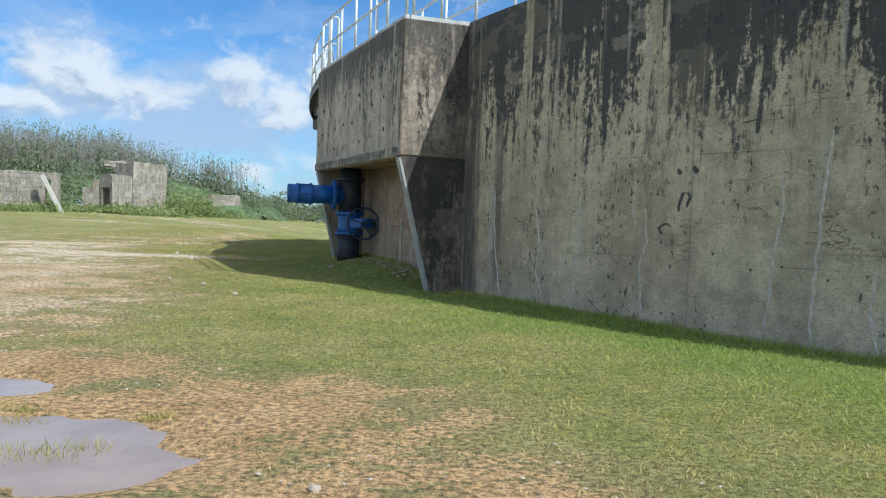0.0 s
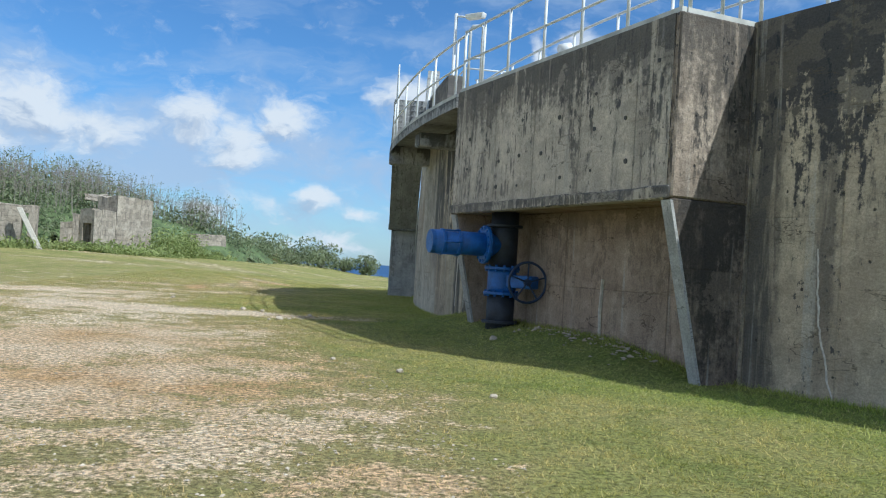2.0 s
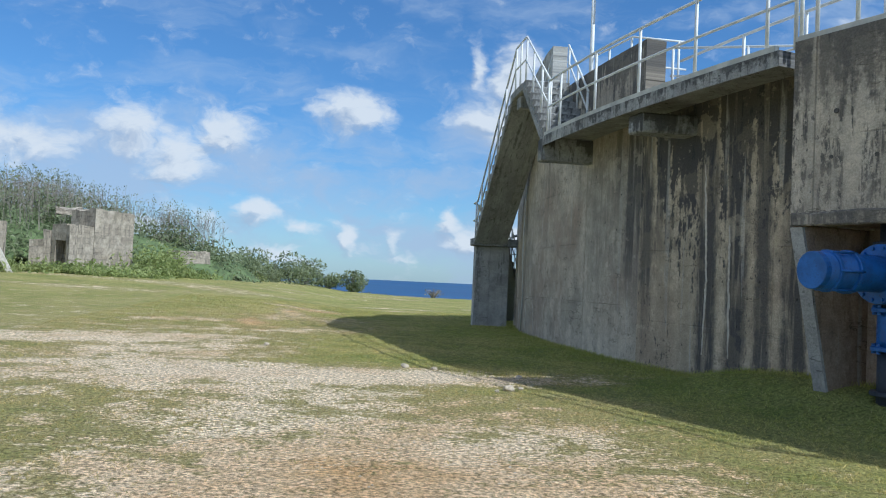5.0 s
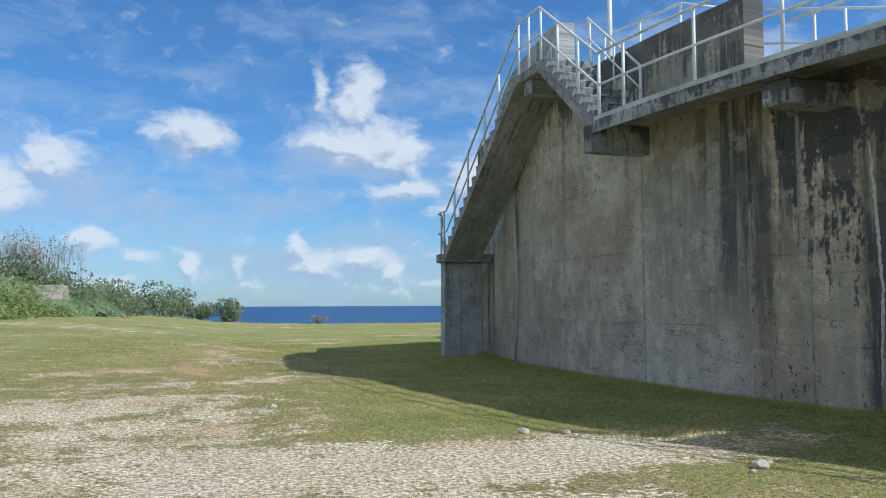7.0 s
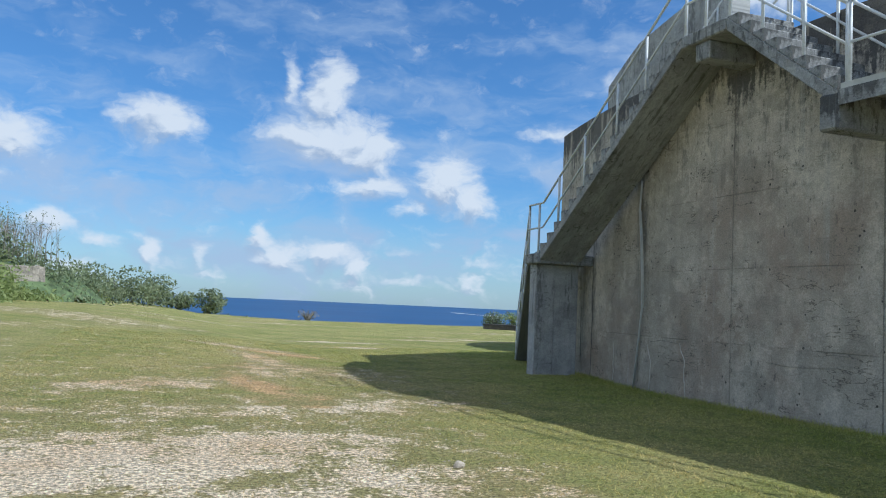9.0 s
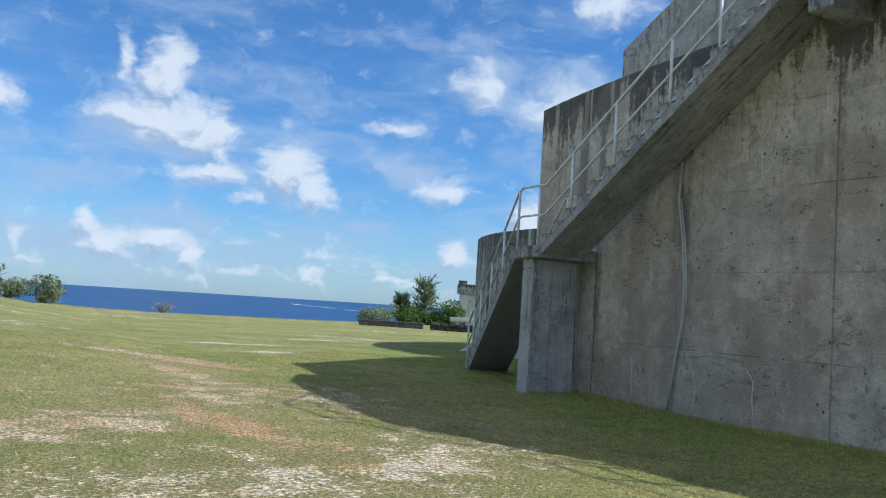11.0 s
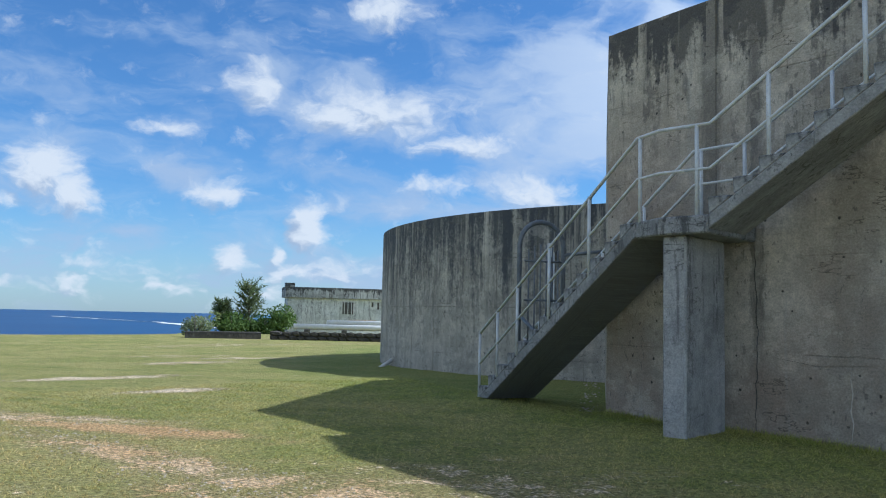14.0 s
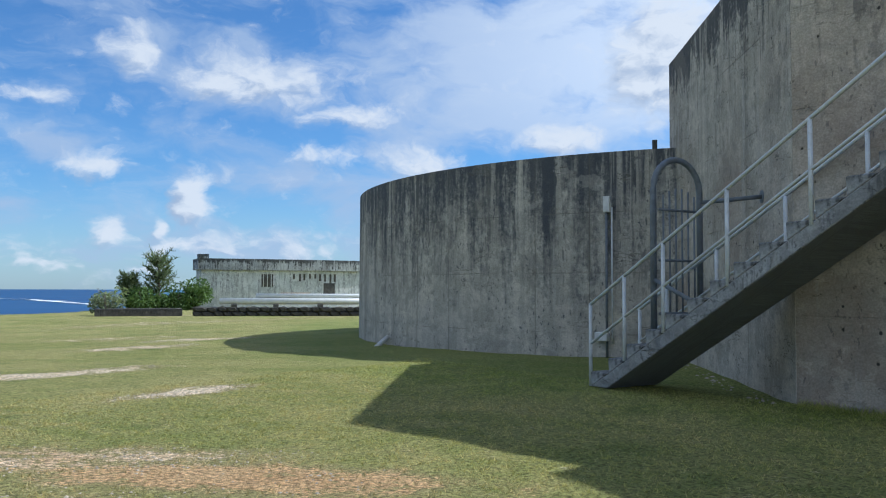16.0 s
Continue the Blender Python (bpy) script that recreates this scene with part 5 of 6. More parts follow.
# ---- plants ----
def leaves(bm_list, centre, radii, count, size, rng, flat=0.0, hollow=0.45):
    """Leaf-shaped quads scattered through a lumpy volume; appends vertices and faces."""
    verts, faces = bm_list
    lumps = [(rng.normal(size=3) * 0.42, 0.45 + 0.35 * rng.random()) for _ in range(9)]
    for _ in range(count):
        c, rr = lumps[rng.integers(len(lumps))]
        d = rng.normal(size=3)
        d /= np.linalg.norm(d)
        p = c + d * rr * (hollow + (1 - hollow) * rng.random() ** 0.5)
        p = np.array(centre) + p * np.array(radii)
        if p[2] < centre[2] - radii[2]:
            p[2] = centre[2] - radii[2] * rng.random()
        a = rng.normal(size=3)
        a /= np.linalg.norm(a)
        b = np.cross(a, rng.normal(size=3))
        b /= np.linalg.norm(b)
        s = size * (0.6 + 0.8 * rng.random())
        k = len(verts)
        verts += [tuple(p - a * s), tuple(p + b * s * 0.38), tuple(p + a * s), tuple(p - b * s * 0.38)]
        faces.append((k, k + 1, k + 2, k + 3))


def leaf_part(name, data, mat, parent=None, label=""):
    me = bpy.data.meshes.new(name)
    me.from_pydata(data[0], [], data[1])
    me.materials.append(mat)
    ob = new(name, me)
    if parent:
        ob.parent = parent
        ob.matrix_parent_inverse = parent.matrix_basis.inverted()
    if label:
        ob["label"] = label
    return ob


def shrub(at, w, h, label, mat, seed, count=900, size=0.16, stems=6):
    rng = np.random.default_rng(seed)
    x, y = at
    z = ground_z(x, y)
    ob = thing("shrub", (x, y, z), label, "shrub", "shrubs by the shore")
    bm = bmesh.new()
    for k in range(stems):
        a = rng.random() * math.tau
        r = w * 0.55 * rng.random()
        tip = (x + r * math.cos(a), y + r * math.sin(a), z + h * (0.6 + 0.5 * rng.random()))
        mid = (x + r * 0.4 * math.cos(a + 0.4), y + r * 0.4 * math.sin(a + 0.4), z + h * 0.4)
        tube(bm, [(x + 0.1 * math.cos(a), y + 0.1 * math.sin(a), z - 0.1), mid, tip], 0.03, 5, True, [0.05, 0.035, 0.012])
    part("stems", bm, M_TWIG, ob)
    data = ([], [])
    leaves(data, (x, y, z + h * 0.5), (w * 0.5, w * 0.5, h * 0.5), count, size, rng)
    leaf_part("crown", data, mat, ob)
    return ob


SHORE = "low green shore shrub at the lawn's edge"
for k, (x, y, w, h, c) in enumerate(((-17.0, 88.0, 4.5, 2.5, 1300), (-14.6, 89.5, 2.4, 1.7, 700), (-11.6, 89.0, 4.6, 2.4, 1500), (-9.2, 89.5, 2.6, 1.6, 700), (-7.0, 88.6, 2.3, 1.9, 1000), (-19.6, 86.0, 3.6, 2.3, 1100), (-5.2, 89.8, 2.4, 0.7, 380), (-13.0, 90.5, 3.4, 1.6, 800), (-3.2, 88.5, 2.0, 0.45, 260))):
    shrub((x, y), w, h, SHORE, M_SHRUB, 100 + k, c, 0.17)
shrub((0.2, 83.0), 2.2, 0.75, "sparse dry shrub at the cliff edge", M_TWIG, 130, 160, 0.09, 14)
shrub((13.2, 76.5), 1.9, 1.35, "small round shrub behind the planter kerb", M_SHRUB, 131, 700, 0.11)
shrub((19.6, 86.4), 1.9, 1.4, "bright small shrub beside the hedge", M_BRIGHT, 132, 520, 0.12)
for k, (x, y, w, h) in enumerate(((21.6, 86.0, 3.2, 1.4), (23.2, 85.0, 3.4, 1.55), (24.9, 84.2, 3.0, 1.7))):
    shrub((x, y), w, h, "dense dark green hedge shrub by the old building", M_HEDGE, 140 + k, 1900, 0.15)


def casuarina(at, h, seed):
    rng = np.random.default_rng(seed)
    x, y = at
    z = ground_z(x, y)
    ob = thing("casuarina_tree", (x, y, z), "feathery wind-blown ironwood tree", "tree")
    bm = bmesh.new()
    tube(bm, [(x, y, z - 0.1), (x + 0.05, y, z + h * 0.5), (x - 0.1, y, z + h)], 0.12, 7, True, [0.16, 0.09, 0.02])
    verts, faces = [], []
    for k in range(95):
        zz = z + h * (0.08 + 0.72 * rng.random())
        f = 1 - (zz - z) / h
        ln = h * (0.24 + 0.16 * f) * (0.45 + 0.75 * rng.random())
        a = rng.random() * math.tau
        up = 0.6 + 0.8 * rng.random()
        d = Vector((math.cos(a), math.sin(a), up)).normalized()
        tip = Vector((x, y, zz)) + d * ln
        tube(bm, [(x, y, zz), tuple(Vector((x, y, zz)).lerp(tip, 0.5) + Vector((0, 0, 0.04))), tuple(tip)], 0.02, 4, False, [0.03, 0.018, 0.006])
        for _ in range(24):
            s = 0.3 + 0.75 * rng.random()
            p = Vector((x, y, zz)).lerp(tip, s)
            e = (d * 0.6 + Vector(rng.normal(size=3)) * 0.6 + Vector((0, 0, 0.25))).normalized() * (0.22 + 0.2 * rng.random())
            b = e.cross(Vector(rng.normal(size=3))).normalized() * 0.032
            q = len(verts)
            verts += [tuple(p - b), tuple(p + b), tuple(p + e + b * 0.3), tuple(p + e - b * 0.3)]
            faces.append((q, q + 1, q + 2, q + 3))
    part("trunk", bm, M_TRUNK, ob)
    leaf_part("crown", (verts, faces), M_CASU, ob)


casuarina((23.5, 86.4), 4.3, 7)
casuarina((21.7, 87.2), 2.7, 8)

# ---- overgrown hillock ----
RIDGE = [(-75, 42, 8.5), (-52, 55, 8.2), (-38, 64, 7.3), (-30.1, 68.7, 7.0), (-25.3, 71.1, 5.4), (-22.4, 73.0, 4.4), (-19.6, 75.5, 3.2)]


def hill_z(x, y):
    best = -1.0
    for (xa, ya, ha), (xb, yb, hb) in zip(RIDGE, RIDGE[1:]):
        dx, dy = xb - xa, yb - ya
        t = min(1, max(0, ((x - xa) * dx + (y - ya) * dy) / (dx * dx + dy * dy)))
        d = math.hypot(x - xa - t * dx, y - ya - t * dy)
        h = ha + (hb - ha) * t
        best = max(best, h * (1 - (d / (3.0 + 0.9 * h)) ** 2))
    return best


hill_bm = bmesh.new()
gx, gy = np.arange(-88, -8, 1.6), np.arange(34, 100, 1.6)
hv = {}
for i, x in enumerate(gx):
    for j, y in enumerate(gy):
        h = hill_z(x, y)
        if h > -0.9:
            hv[i, j] = hill_bm.verts.new((x, y, ground_z(x, y) - 0.5 + 0.6 * smooth01(0.3, 2.0, h) + max(h, -0.3) * 0.55 + 0.5 * noise.noise((x * 0.4, y * 0.4, 2)) * min(1, max(0, h))))
for (i, j) in hv:
    if (i + 1, j) in hv and (i, j + 1) in hv and (i + 1, j + 1) in hv:
        hill_bm.faces.new((hv[i, j], hv[i + 1, j], hv[i + 1, j + 1], hv[i, j + 1]))
tagged(part("hillock", hill_bm, M_UNDER, None, "", True), "low overgrown hillock behind the ruins", "hill", kind="structure")
rng = np.random.default_rng(5)
scrub, creeper = ([], []), ([], [])
stems = bmesh.new()
done = 0
while done < 620:
    x, y = rng.uniform(-62, -13), rng.uniform(46, 84)
    h = hill_z(x, y)
    if h < 0.5 or (x > -22.5 and y < 71.5) or (x > -26 and y < 60):
        continue
    done += 1
    z = ground_z(x, y) - 0.5 + 0.6 * smooth01(0.3, 2.0, h) + h * 0.55
    s = 1.0 + 0.7 * rng.random()
    tall = min(1.0, 0.35 + h * 0.12)
    leaves(scrub, (x, y, z + s * 0.5 * tall), (s * 1.25, s * 1.25, s * 0.95 * tall), 115, 0.15, rng)
    if h > 3.0:
        for _ in range(9):
            a = rng.random() * math.tau
            b = Vector((x + rng.normal() * 0.9, y + rng.normal() * 0.9, z + 0.3))
            tip = b + Vector((0.25 * math.cos(a), 0.25 * math.sin(a), 1.7 + 1.1 * rng.random()))
            m = b.lerp(tip, 0.55) + Vector((rng.normal() * 0.1, 0, 0))
            tube(stems, [b, m, tip], 0.02, 3, False, [0.016, 0.011, 0.005])
            for _ in range(2):
                tube(stems, [m, m + Vector((rng.normal() * 0.3, rng.normal() * 0.3, 0.4 + 0.4 * rng.random()))], 0.007, 3, False)
            leaves(scrub, tuple(tip), (0.16, 0.16, 0.2), 4, 0.07, rng)
# creepers and tall grass at the foot of the hillock
for _ in range(420):
    s = rng.random() * 7
    x = float(np.interp(s, range(8), (-32, -26, -23.8, -21, -18.9, -19.3, -18.0, -15.5))) + rng.normal() * 0.5
    y = float(np.interp(s, range(8), (48.8, 50.6, 54.6, 55.4, 57.4, 64.5, 68.6, 80))) + rng.normal() * 0.7
    up = 1.0 if 4.2 < s < 5.4 else 0.2 + 0.25 * rng.random()
    leaves(creeper, (x, y, ground_z(x, y) + up * 0.6), (0.75, 0.75, up), 26 if up < 1 else 50, 0.13, rng)
for _ in range(150):
    s = rng.random() * 3
    x = float(np.interp(s, range(4), (-23.5, -21.0, -18.5, -15.0))) + rng.normal() * 0.9
    y = float(np.interp(s, range(4), (64.5, 69.0, 74.5, 82.0))) + rng.normal() * 1.1
    leaves(scrub, (x, y, ground_z(x, y) + 0.55), (0.95, 0.95, 0.7 + 0.5 * rng.random()), 90, 0.12, rng)
tagged(leaf_part("hillside_scrub", scrub, M_SHRUB), "dense grey-green scrub over the hillock", "scrub", kind="stuff")
tagged(leaf_part("creepers", creeper, M_BRIGHT), "bright creepers and tall grass round the ruins", "undergrowth", kind="stuff")
tagged(part("bare_stems", stems, M_TWIG), "thin bare twigs standing above the scrub", "twigs", kind="stuff")


# ---- ruins ----
def ruin_block(parent, poly, z1, name="wall", z0=None, rough=0.10, label=""):
    cx, cy = sum(p[0] for p in poly) / len(poly), sum(p[1] for p in poly) / len(poly)
    z0 = ground_z(cx, cy) - 0.6 if z0 is None else z0
    bm = prism(poly, z0, z1, bevel=0)
    bmesh.ops.subdivide_edges(bm, edges=bm.edges[:], cuts=5, use_grid_fill=True)
    for v in bm.verts:
        n = noise.noise_vector((v.co.x * 1.3, v.co.y * 1.3, v.co.z * 1.3))
        v.co += n * rough * (1.6 if v.co.z > z1 - 0.3 else 0.6)
    return part(name, wall_uv(bm, z1 + 0.2), M_RUIN, parent, label)


def oblong(a, b, depth):
    """Plan rectangle on the line a-b, reaching depth to the far side."""
    d = Vector((b[0] - a[0], b[1] - a[1])).normalized()
    n = Vector((-d.y, d.x)) * depth
    return [a, b, (b[0] + n.x, b[1] + n.y), (a[0] + n.x, a[1] + n.y)]


bunker = thing("ruined_bunker", (-22.5, 58.5, 0.8), "roofless ruined concrete bunker half covered in creepers", "ruin", "ruins")
ruin_block(bunker, [(-22.13, 58.5), (-20.6, 61.05), (-22.2, 62.0), (-23.73, 59.45)], 4.47, "tall_block", label="tall cracked concrete block")
# low room: rear mass, jambs and lintel round an open doorway
ruin_block(bunker, [(-22.72, 57.47), (-22.14, 58.44), (-23.30, 59.12), (-23.87, 58.15)], 3.5, "low_block", rough=0.06, label="lower concrete block with a dark doorway")
ruin_block(bunker, [(-23.0, 57.0), (-22.73, 57.45), (-22.93, 57.57), (-23.2, 57.12)], 3.45, "jamb", rough=0.03)
ruin_block(bunker, [(-23.90, 57.53), (-23.62, 57.99), (-23.88, 58.14), (-24.15, 57.68)], 3.5, "jamb", rough=0.03)
ruin_block(bunker, [(-23.21, 57.13), (-22.94, 57.58), (-23.61, 57.98), (-23.89, 57.52)], 3.54, "lintel", z0=2.6, rough=0.03)
ruin_block(bunker, [(-24.55, 57.62), (-24.18, 57.70), (-24.0, 58.15), (-24.4, 58.2)], 3.15, "broken_wall", rough=0.08, label="broken stub of wall")
ruin_block(bunker, [(-25.25, 57.45), (-24.57, 57.62), (-24.45, 58.1), (-25.1, 58.0)], 2.62, "broken_wall", rough=0.09, label="broken stub of wall")
ruin_block(bunker, [(-24.7, 59.6), (-23.5, 59.9), (-23.4, 60.8), (-24.6, 60.6)], 4.6, "fallen_slab", z0=4.2, rough=0.16, label="broken roof slab")
low = thing("ruined_wall", (-26, 52, 1), "grey ruined concrete wall in the scrub", "ruin", "ruins")
ruin_block(low, oblong((-29.6, 51.4), (-25.6, 52.74), 0.9), 3.3, "wall")
ruin_block(low, oblong((-25.25, 52.85), (-24.8, 53.0), 0.9), 3.3, "pier", rough=0.04)
ruin_block(low, oblong((-25.6, 52.74), (-25.25, 52.85), 0.9), 3.3, "lintel", z0=2.85, rough=0.03)
bm = extrude_profile([(-25.6, 52.05, 3.1), (-25.3, 52.1, 3.12), (-23.9, 51.95, 0.7), (-24.2, 51.9, 0.7)], (0.12, -0.3, 0))
part("fallen_beam", wall_uv(soften(bm, 0.02), 3.2), M_CALCITE, low, "pale leaning concrete beam")
end = thing("ruined_wall", (-18.6, 69.5, 1), "low ruined concrete wall overgrown with creepers", "ruin", "ruins")
ruin_block(end, oblong((-19.3, 68.1), (-17.5, 70.8), 0.6), 2.6, "wall")
ruin_block(end, oblong((-20.0, 67.95), (-19.36, 68.03), 0.6), 2.5, "pier")
ruin_block(end, oblong((-22.1, 71.9), (-20.7, 72.2), 0.8), 3.65, "rear_wall")
bm = tube(bmesh.new(), [(-15.3, 82.0, ground_z(-15.3, 82)), (-15.3, 82.0, ground_z(-15.3, 82) + 0.1), (-15.3, 82.0, ground_z(-15.3, 82) + 0.45), (-15.3, 82.0, ground_z(-15.3, 82) + 0.9)], 0.3, 14, True, [0.29, 0.3, 0.31, 0.29])
tagged(part("steel_drum", bm, M_BARREL), "rusty steel drum at the lawn's edge", "drum")

# ---- old whitewashed building ----
hall = thing("old_building", (31, 84, 0), "old whitewashed concrete building with peeling paint and blackened parapet", "building")
H0, H1 = (27.3, 86.9), (40.8, 79.0)
hd2 = Vector((H1[0] - H0[0], H1[1] - H0[1], 0)).normalized()
hn = Vector((hd2.y, -hd2.x, 0))
if hn.dot(Vector((-40, -50, 0))) < 0:
    hn = -hn


def hall_pt(s, out):
    """A point of the gently bowed front."""
    L = math.hypot(H1[0] - H0[0], H1[1] - H0[1])
    p = Vector((*H0, 0)) + hd2 * s + hn * (out + 0.7 * (1 - (2 * s / L - 1) ** 2))
    return (p.x, p.y)


def bowed(s0, s1, o0, o1, z0, z1, ztop, n=14):
    ss = [s0 + (s1 - s0) * i / n for i in range(n + 1)]
    poly = [hall_pt(s, o1) for s in ss] + [hall_pt(s, o0) for s in reversed(ss)]
    return prism(poly, z0, z1, ztop, bevel=0)


part("wall", bowed(0.25, 16.6, -3.0, 0.0, -1.0, 2.75, 2.75), M_WHITEWASH, hall, "peeling white wall")
part("parapet", bowed(0.0, 16.6, -3.2, 0.28, 2.752, 3.62, 3.62), M_BAND, hall, "black-stained overhanging parapet")
part("corner_block", bowed(0.0, 0.75, -0.6, 0.30, 3.622, 3.95, 3.95, 2), M_BAND, hall)
for s, z, w, hgt in ((5.2, 1.95, 0.9, 1.0), (10.2, 1.0, 0.95, 1.55)):
    p = hall_pt(s, 0.02)
    win = part("window", bowed(s - w / 2, s + w / 2, -0.04, 0.03, z - hgt / 2, z + hgt / 2, 9, 2), M_WOOD, hall, "dark weathered window opening" if z > 1.5 else "dark board leaning over an opening")
    if z > 1.5:
        for k in range(3):
            x = s - w / 2 + w * (k + 0.5) / 3
            part("glazing_bar", bowed(x - 0.03, x + 0.03, 0.03, 0.06, z - hgt / 2, z + hgt / 2, 9, 1), M_WHITEWASH, win)
rngb = np.random.default_rng(3)
for k in range(9):
    s = 7.2 + 0.42 * k + 0.1 * rngb.random()
    hh = 0.35 + 0.5 * rngb.random()
    part("stain_slot", bowed(s, s + 0.16, 0.0, 0.012, 2.55 - hh, 2.5, 9, 1), M_STONE, hall, "black vertical slot")
bow = thing("stone_wall", (18, 71, 0), "low dark rubble stone wall in front of the building", "wall")
S0, S1 = (16.2, 72.7), (26.0, 63.6)
sdv = Vector((S1[0] - S0[0], S1[1] - S0[1], 0)).normalized()
snv = Vector((-sdv.y, sdv.x, 0))
Ls = math.hypot(S1[0] - S0[0], S1[1] - S0[1])
rs = np.random.default_rng(11)
stone_bm = bmesh.new()
bmesh.ops.create_icosphere(stone_bm, subdivisions=1, radius=0.5)
for v in stone_bm.verts:
    v.co *= 1 + 0.25 * noise.noise(v.co * 3)
    v.co.x = max(-0.42, min(0.42, v.co.x))
    v.co.z = max(-0.4, min(0.4, v.co.z))
stone_me = mesh_of(wall_uv(stone_bm, 0.5), "stone", M_STONE)
for row in range(2):
    s = 0.0
    while s < Ls:
        w = 0.45 + 0.35 * rs.random()
        o = local_part("stone", stone_me, bow)
        p = Vector((*S0, 0)) + sdv * (s + w / 2)
        o.matrix_parent_inverse = bow.matrix_basis.inverted()
        o.matrix_basis = Matrix.Translation((p.x, p.y, -0.12 + row * 0.27 + 0.03 * rs.random())) @ Matrix.Rotation(math.atan2(sdv.y, sdv.x), 4, "Z") @ Matrix.Diagonal((w * 1.25, 0.6, 0.42, 1))
        s += w
part("core", prism([(S0[0], S0[1]), (S1[0], S1[1]), (S1[0] + snv.x * 0.4, S1[1] + snv.y * 0.4), (S0[0] + snv.x * 0.4, S0[1] + snv.y * 0.4)] if snv.x > 0 else [(S0[0] + snv.x * 0.4, S0[1] + snv.y * 0.4), (S1[0] + snv.x * 0.4, S1[1] + snv.y * 0.4), (S1[0], S1[1]), (S0[0], S0[1])], -0.5, 0.26, bevel=0), M_STONE, bow)
for k, (s0, s1, off, z) in enumerate(((1.4, 12.8, 0.05, 0.62), (1.9, 12.6, 0.42, 0.60), (3.4, 13.0, 0.2, 0.92))):
    a, b = Vector((*S0, z)) + sdv * s0 + snv * off, Vector((*S0, z)) + sdv * s1 + snv * off
    bm = tube(bmesh.new(), [a, b], 0.17 if k < 2 else 0.13, 14)
    tagged(part("stacked_pipe", bm, M_PVC, None, "", True), "long white plastic pipe lying on the stone wall", "pipe", group="stacked pipes")
for s in (2.2, 4.5, 7.0, 9.5):
    p = Vector((*S0, 0)) + sdv * s + snv * 0.2
    bm = bmesh.new()
    box(bm, -0.15, 0.15, -0.35, 0.35, 0.24, 0.46, Matrix.Translation((p.x, p.y, 0)) @ Matrix.Rotation(math.atan2(sdv.y, sdv.x), 4, "Z"))
    tagged(part("timber_block", soften(bm, 0.02), M_WOOD), "dark timber block under the pipes", "block", group="timber blocks")
p = Vector((*S0, 0)) + sdv * 5.4 + snv * 0.6
bm = bmesh.new()
for k in range(3):
    box(bm, -0.9 + 0.2 * k, 0.9 + 0.15 * k, -0.1, 0.1, 0.98 + 0.05 * k, 1.02 + 0.05 * k, Matrix.Translation((p.x, p.y + 0.1 * k, 0)) @ Matrix.Rotation(math.atan2(sdv.y, sdv.x) + 0.12 * k, 4, "Z"))
tagged(part("loose_boards", bm, M_LIME), "pale loose boards on top of the pipes", "boards")
kerb = thing("planter_kerb", (13.8, 74.6, -0.2), "rectangular dark concrete planter kerb on the lawn", "planter")
K0, K1 = Vector((12.0, 75.5, 0)), Vector((15.8, 73.1, 0))
kd = (K1 - K0).normalized()
kn = Vector((-kd.y, kd.x, 0)) * (1 if kd.x > 0 else -1)
for a, b in ((K0, K1), (K1, K1 + kn * 1.6), (K1 + kn * 1.6, K0 + kn * 1.6), (K0 + kn * 1.6, K0)):
    d = (b - a).normalized()
    n = Vector((-d.y, d.x, 0)) * 0.28
    a2, b2 = a + d * 0.285, b
    part("kerb", prism([tuple(a2.xy), tuple(b2.xy), tuple((b2 + n).xy), tuple((a2 + n).xy)], -0.5, 0.2), M_STONE, kerb)

# ---- loose stones, gravel, grass ----
lime_bm = bmesh.new()
bmesh.ops.create_icosphere(lime_bm, subdivisions=2, radius=0.5)
for v in lime_bm.verts:
    v.co *= 1 + 0.35 * noise.noise(v.co * 2.7) + 0.15 * noise.noise(v.co * 7)
lime_me = mesh_of(lime_bm, "loose_stone", M_LIME)
ROCKS = [(-6.07, 19.84, 0.13), (-6.25, 19.7, 0.06), (-5.9, 19.95, 0.06), (-5.64, 21.23, 0.09), (-7.19, 22.23, 0.11), (-6.75, 22.1, 0.09), (-3.8, 13.1, 0.08), (-2.93, 11.65, 0.07), (-9.52, 25.26, 0.10), (-0.51, 3.46, 0.05), (-4.6, 13.9, 0.06), (-9.5, 33.0, 0.05), (-8.2, 29.6, 0.04), (-2.3, 17.0, 0.12)]
for k, (x, y, s) in enumerate(ROCKS):
    o = tagged(new("loose_stone", lime_me), "pale loose limestone lying in the grass", "stone", "loose stones")
    o.matrix_basis = Matrix.Translation((x, y, ground_z(x, y) + s * 0.2)) @ Matrix.Rotation(k * 1.3, 4, "Z") @ Matrix.Diagonal((s * 1.2, s, s * 0.75, 1))


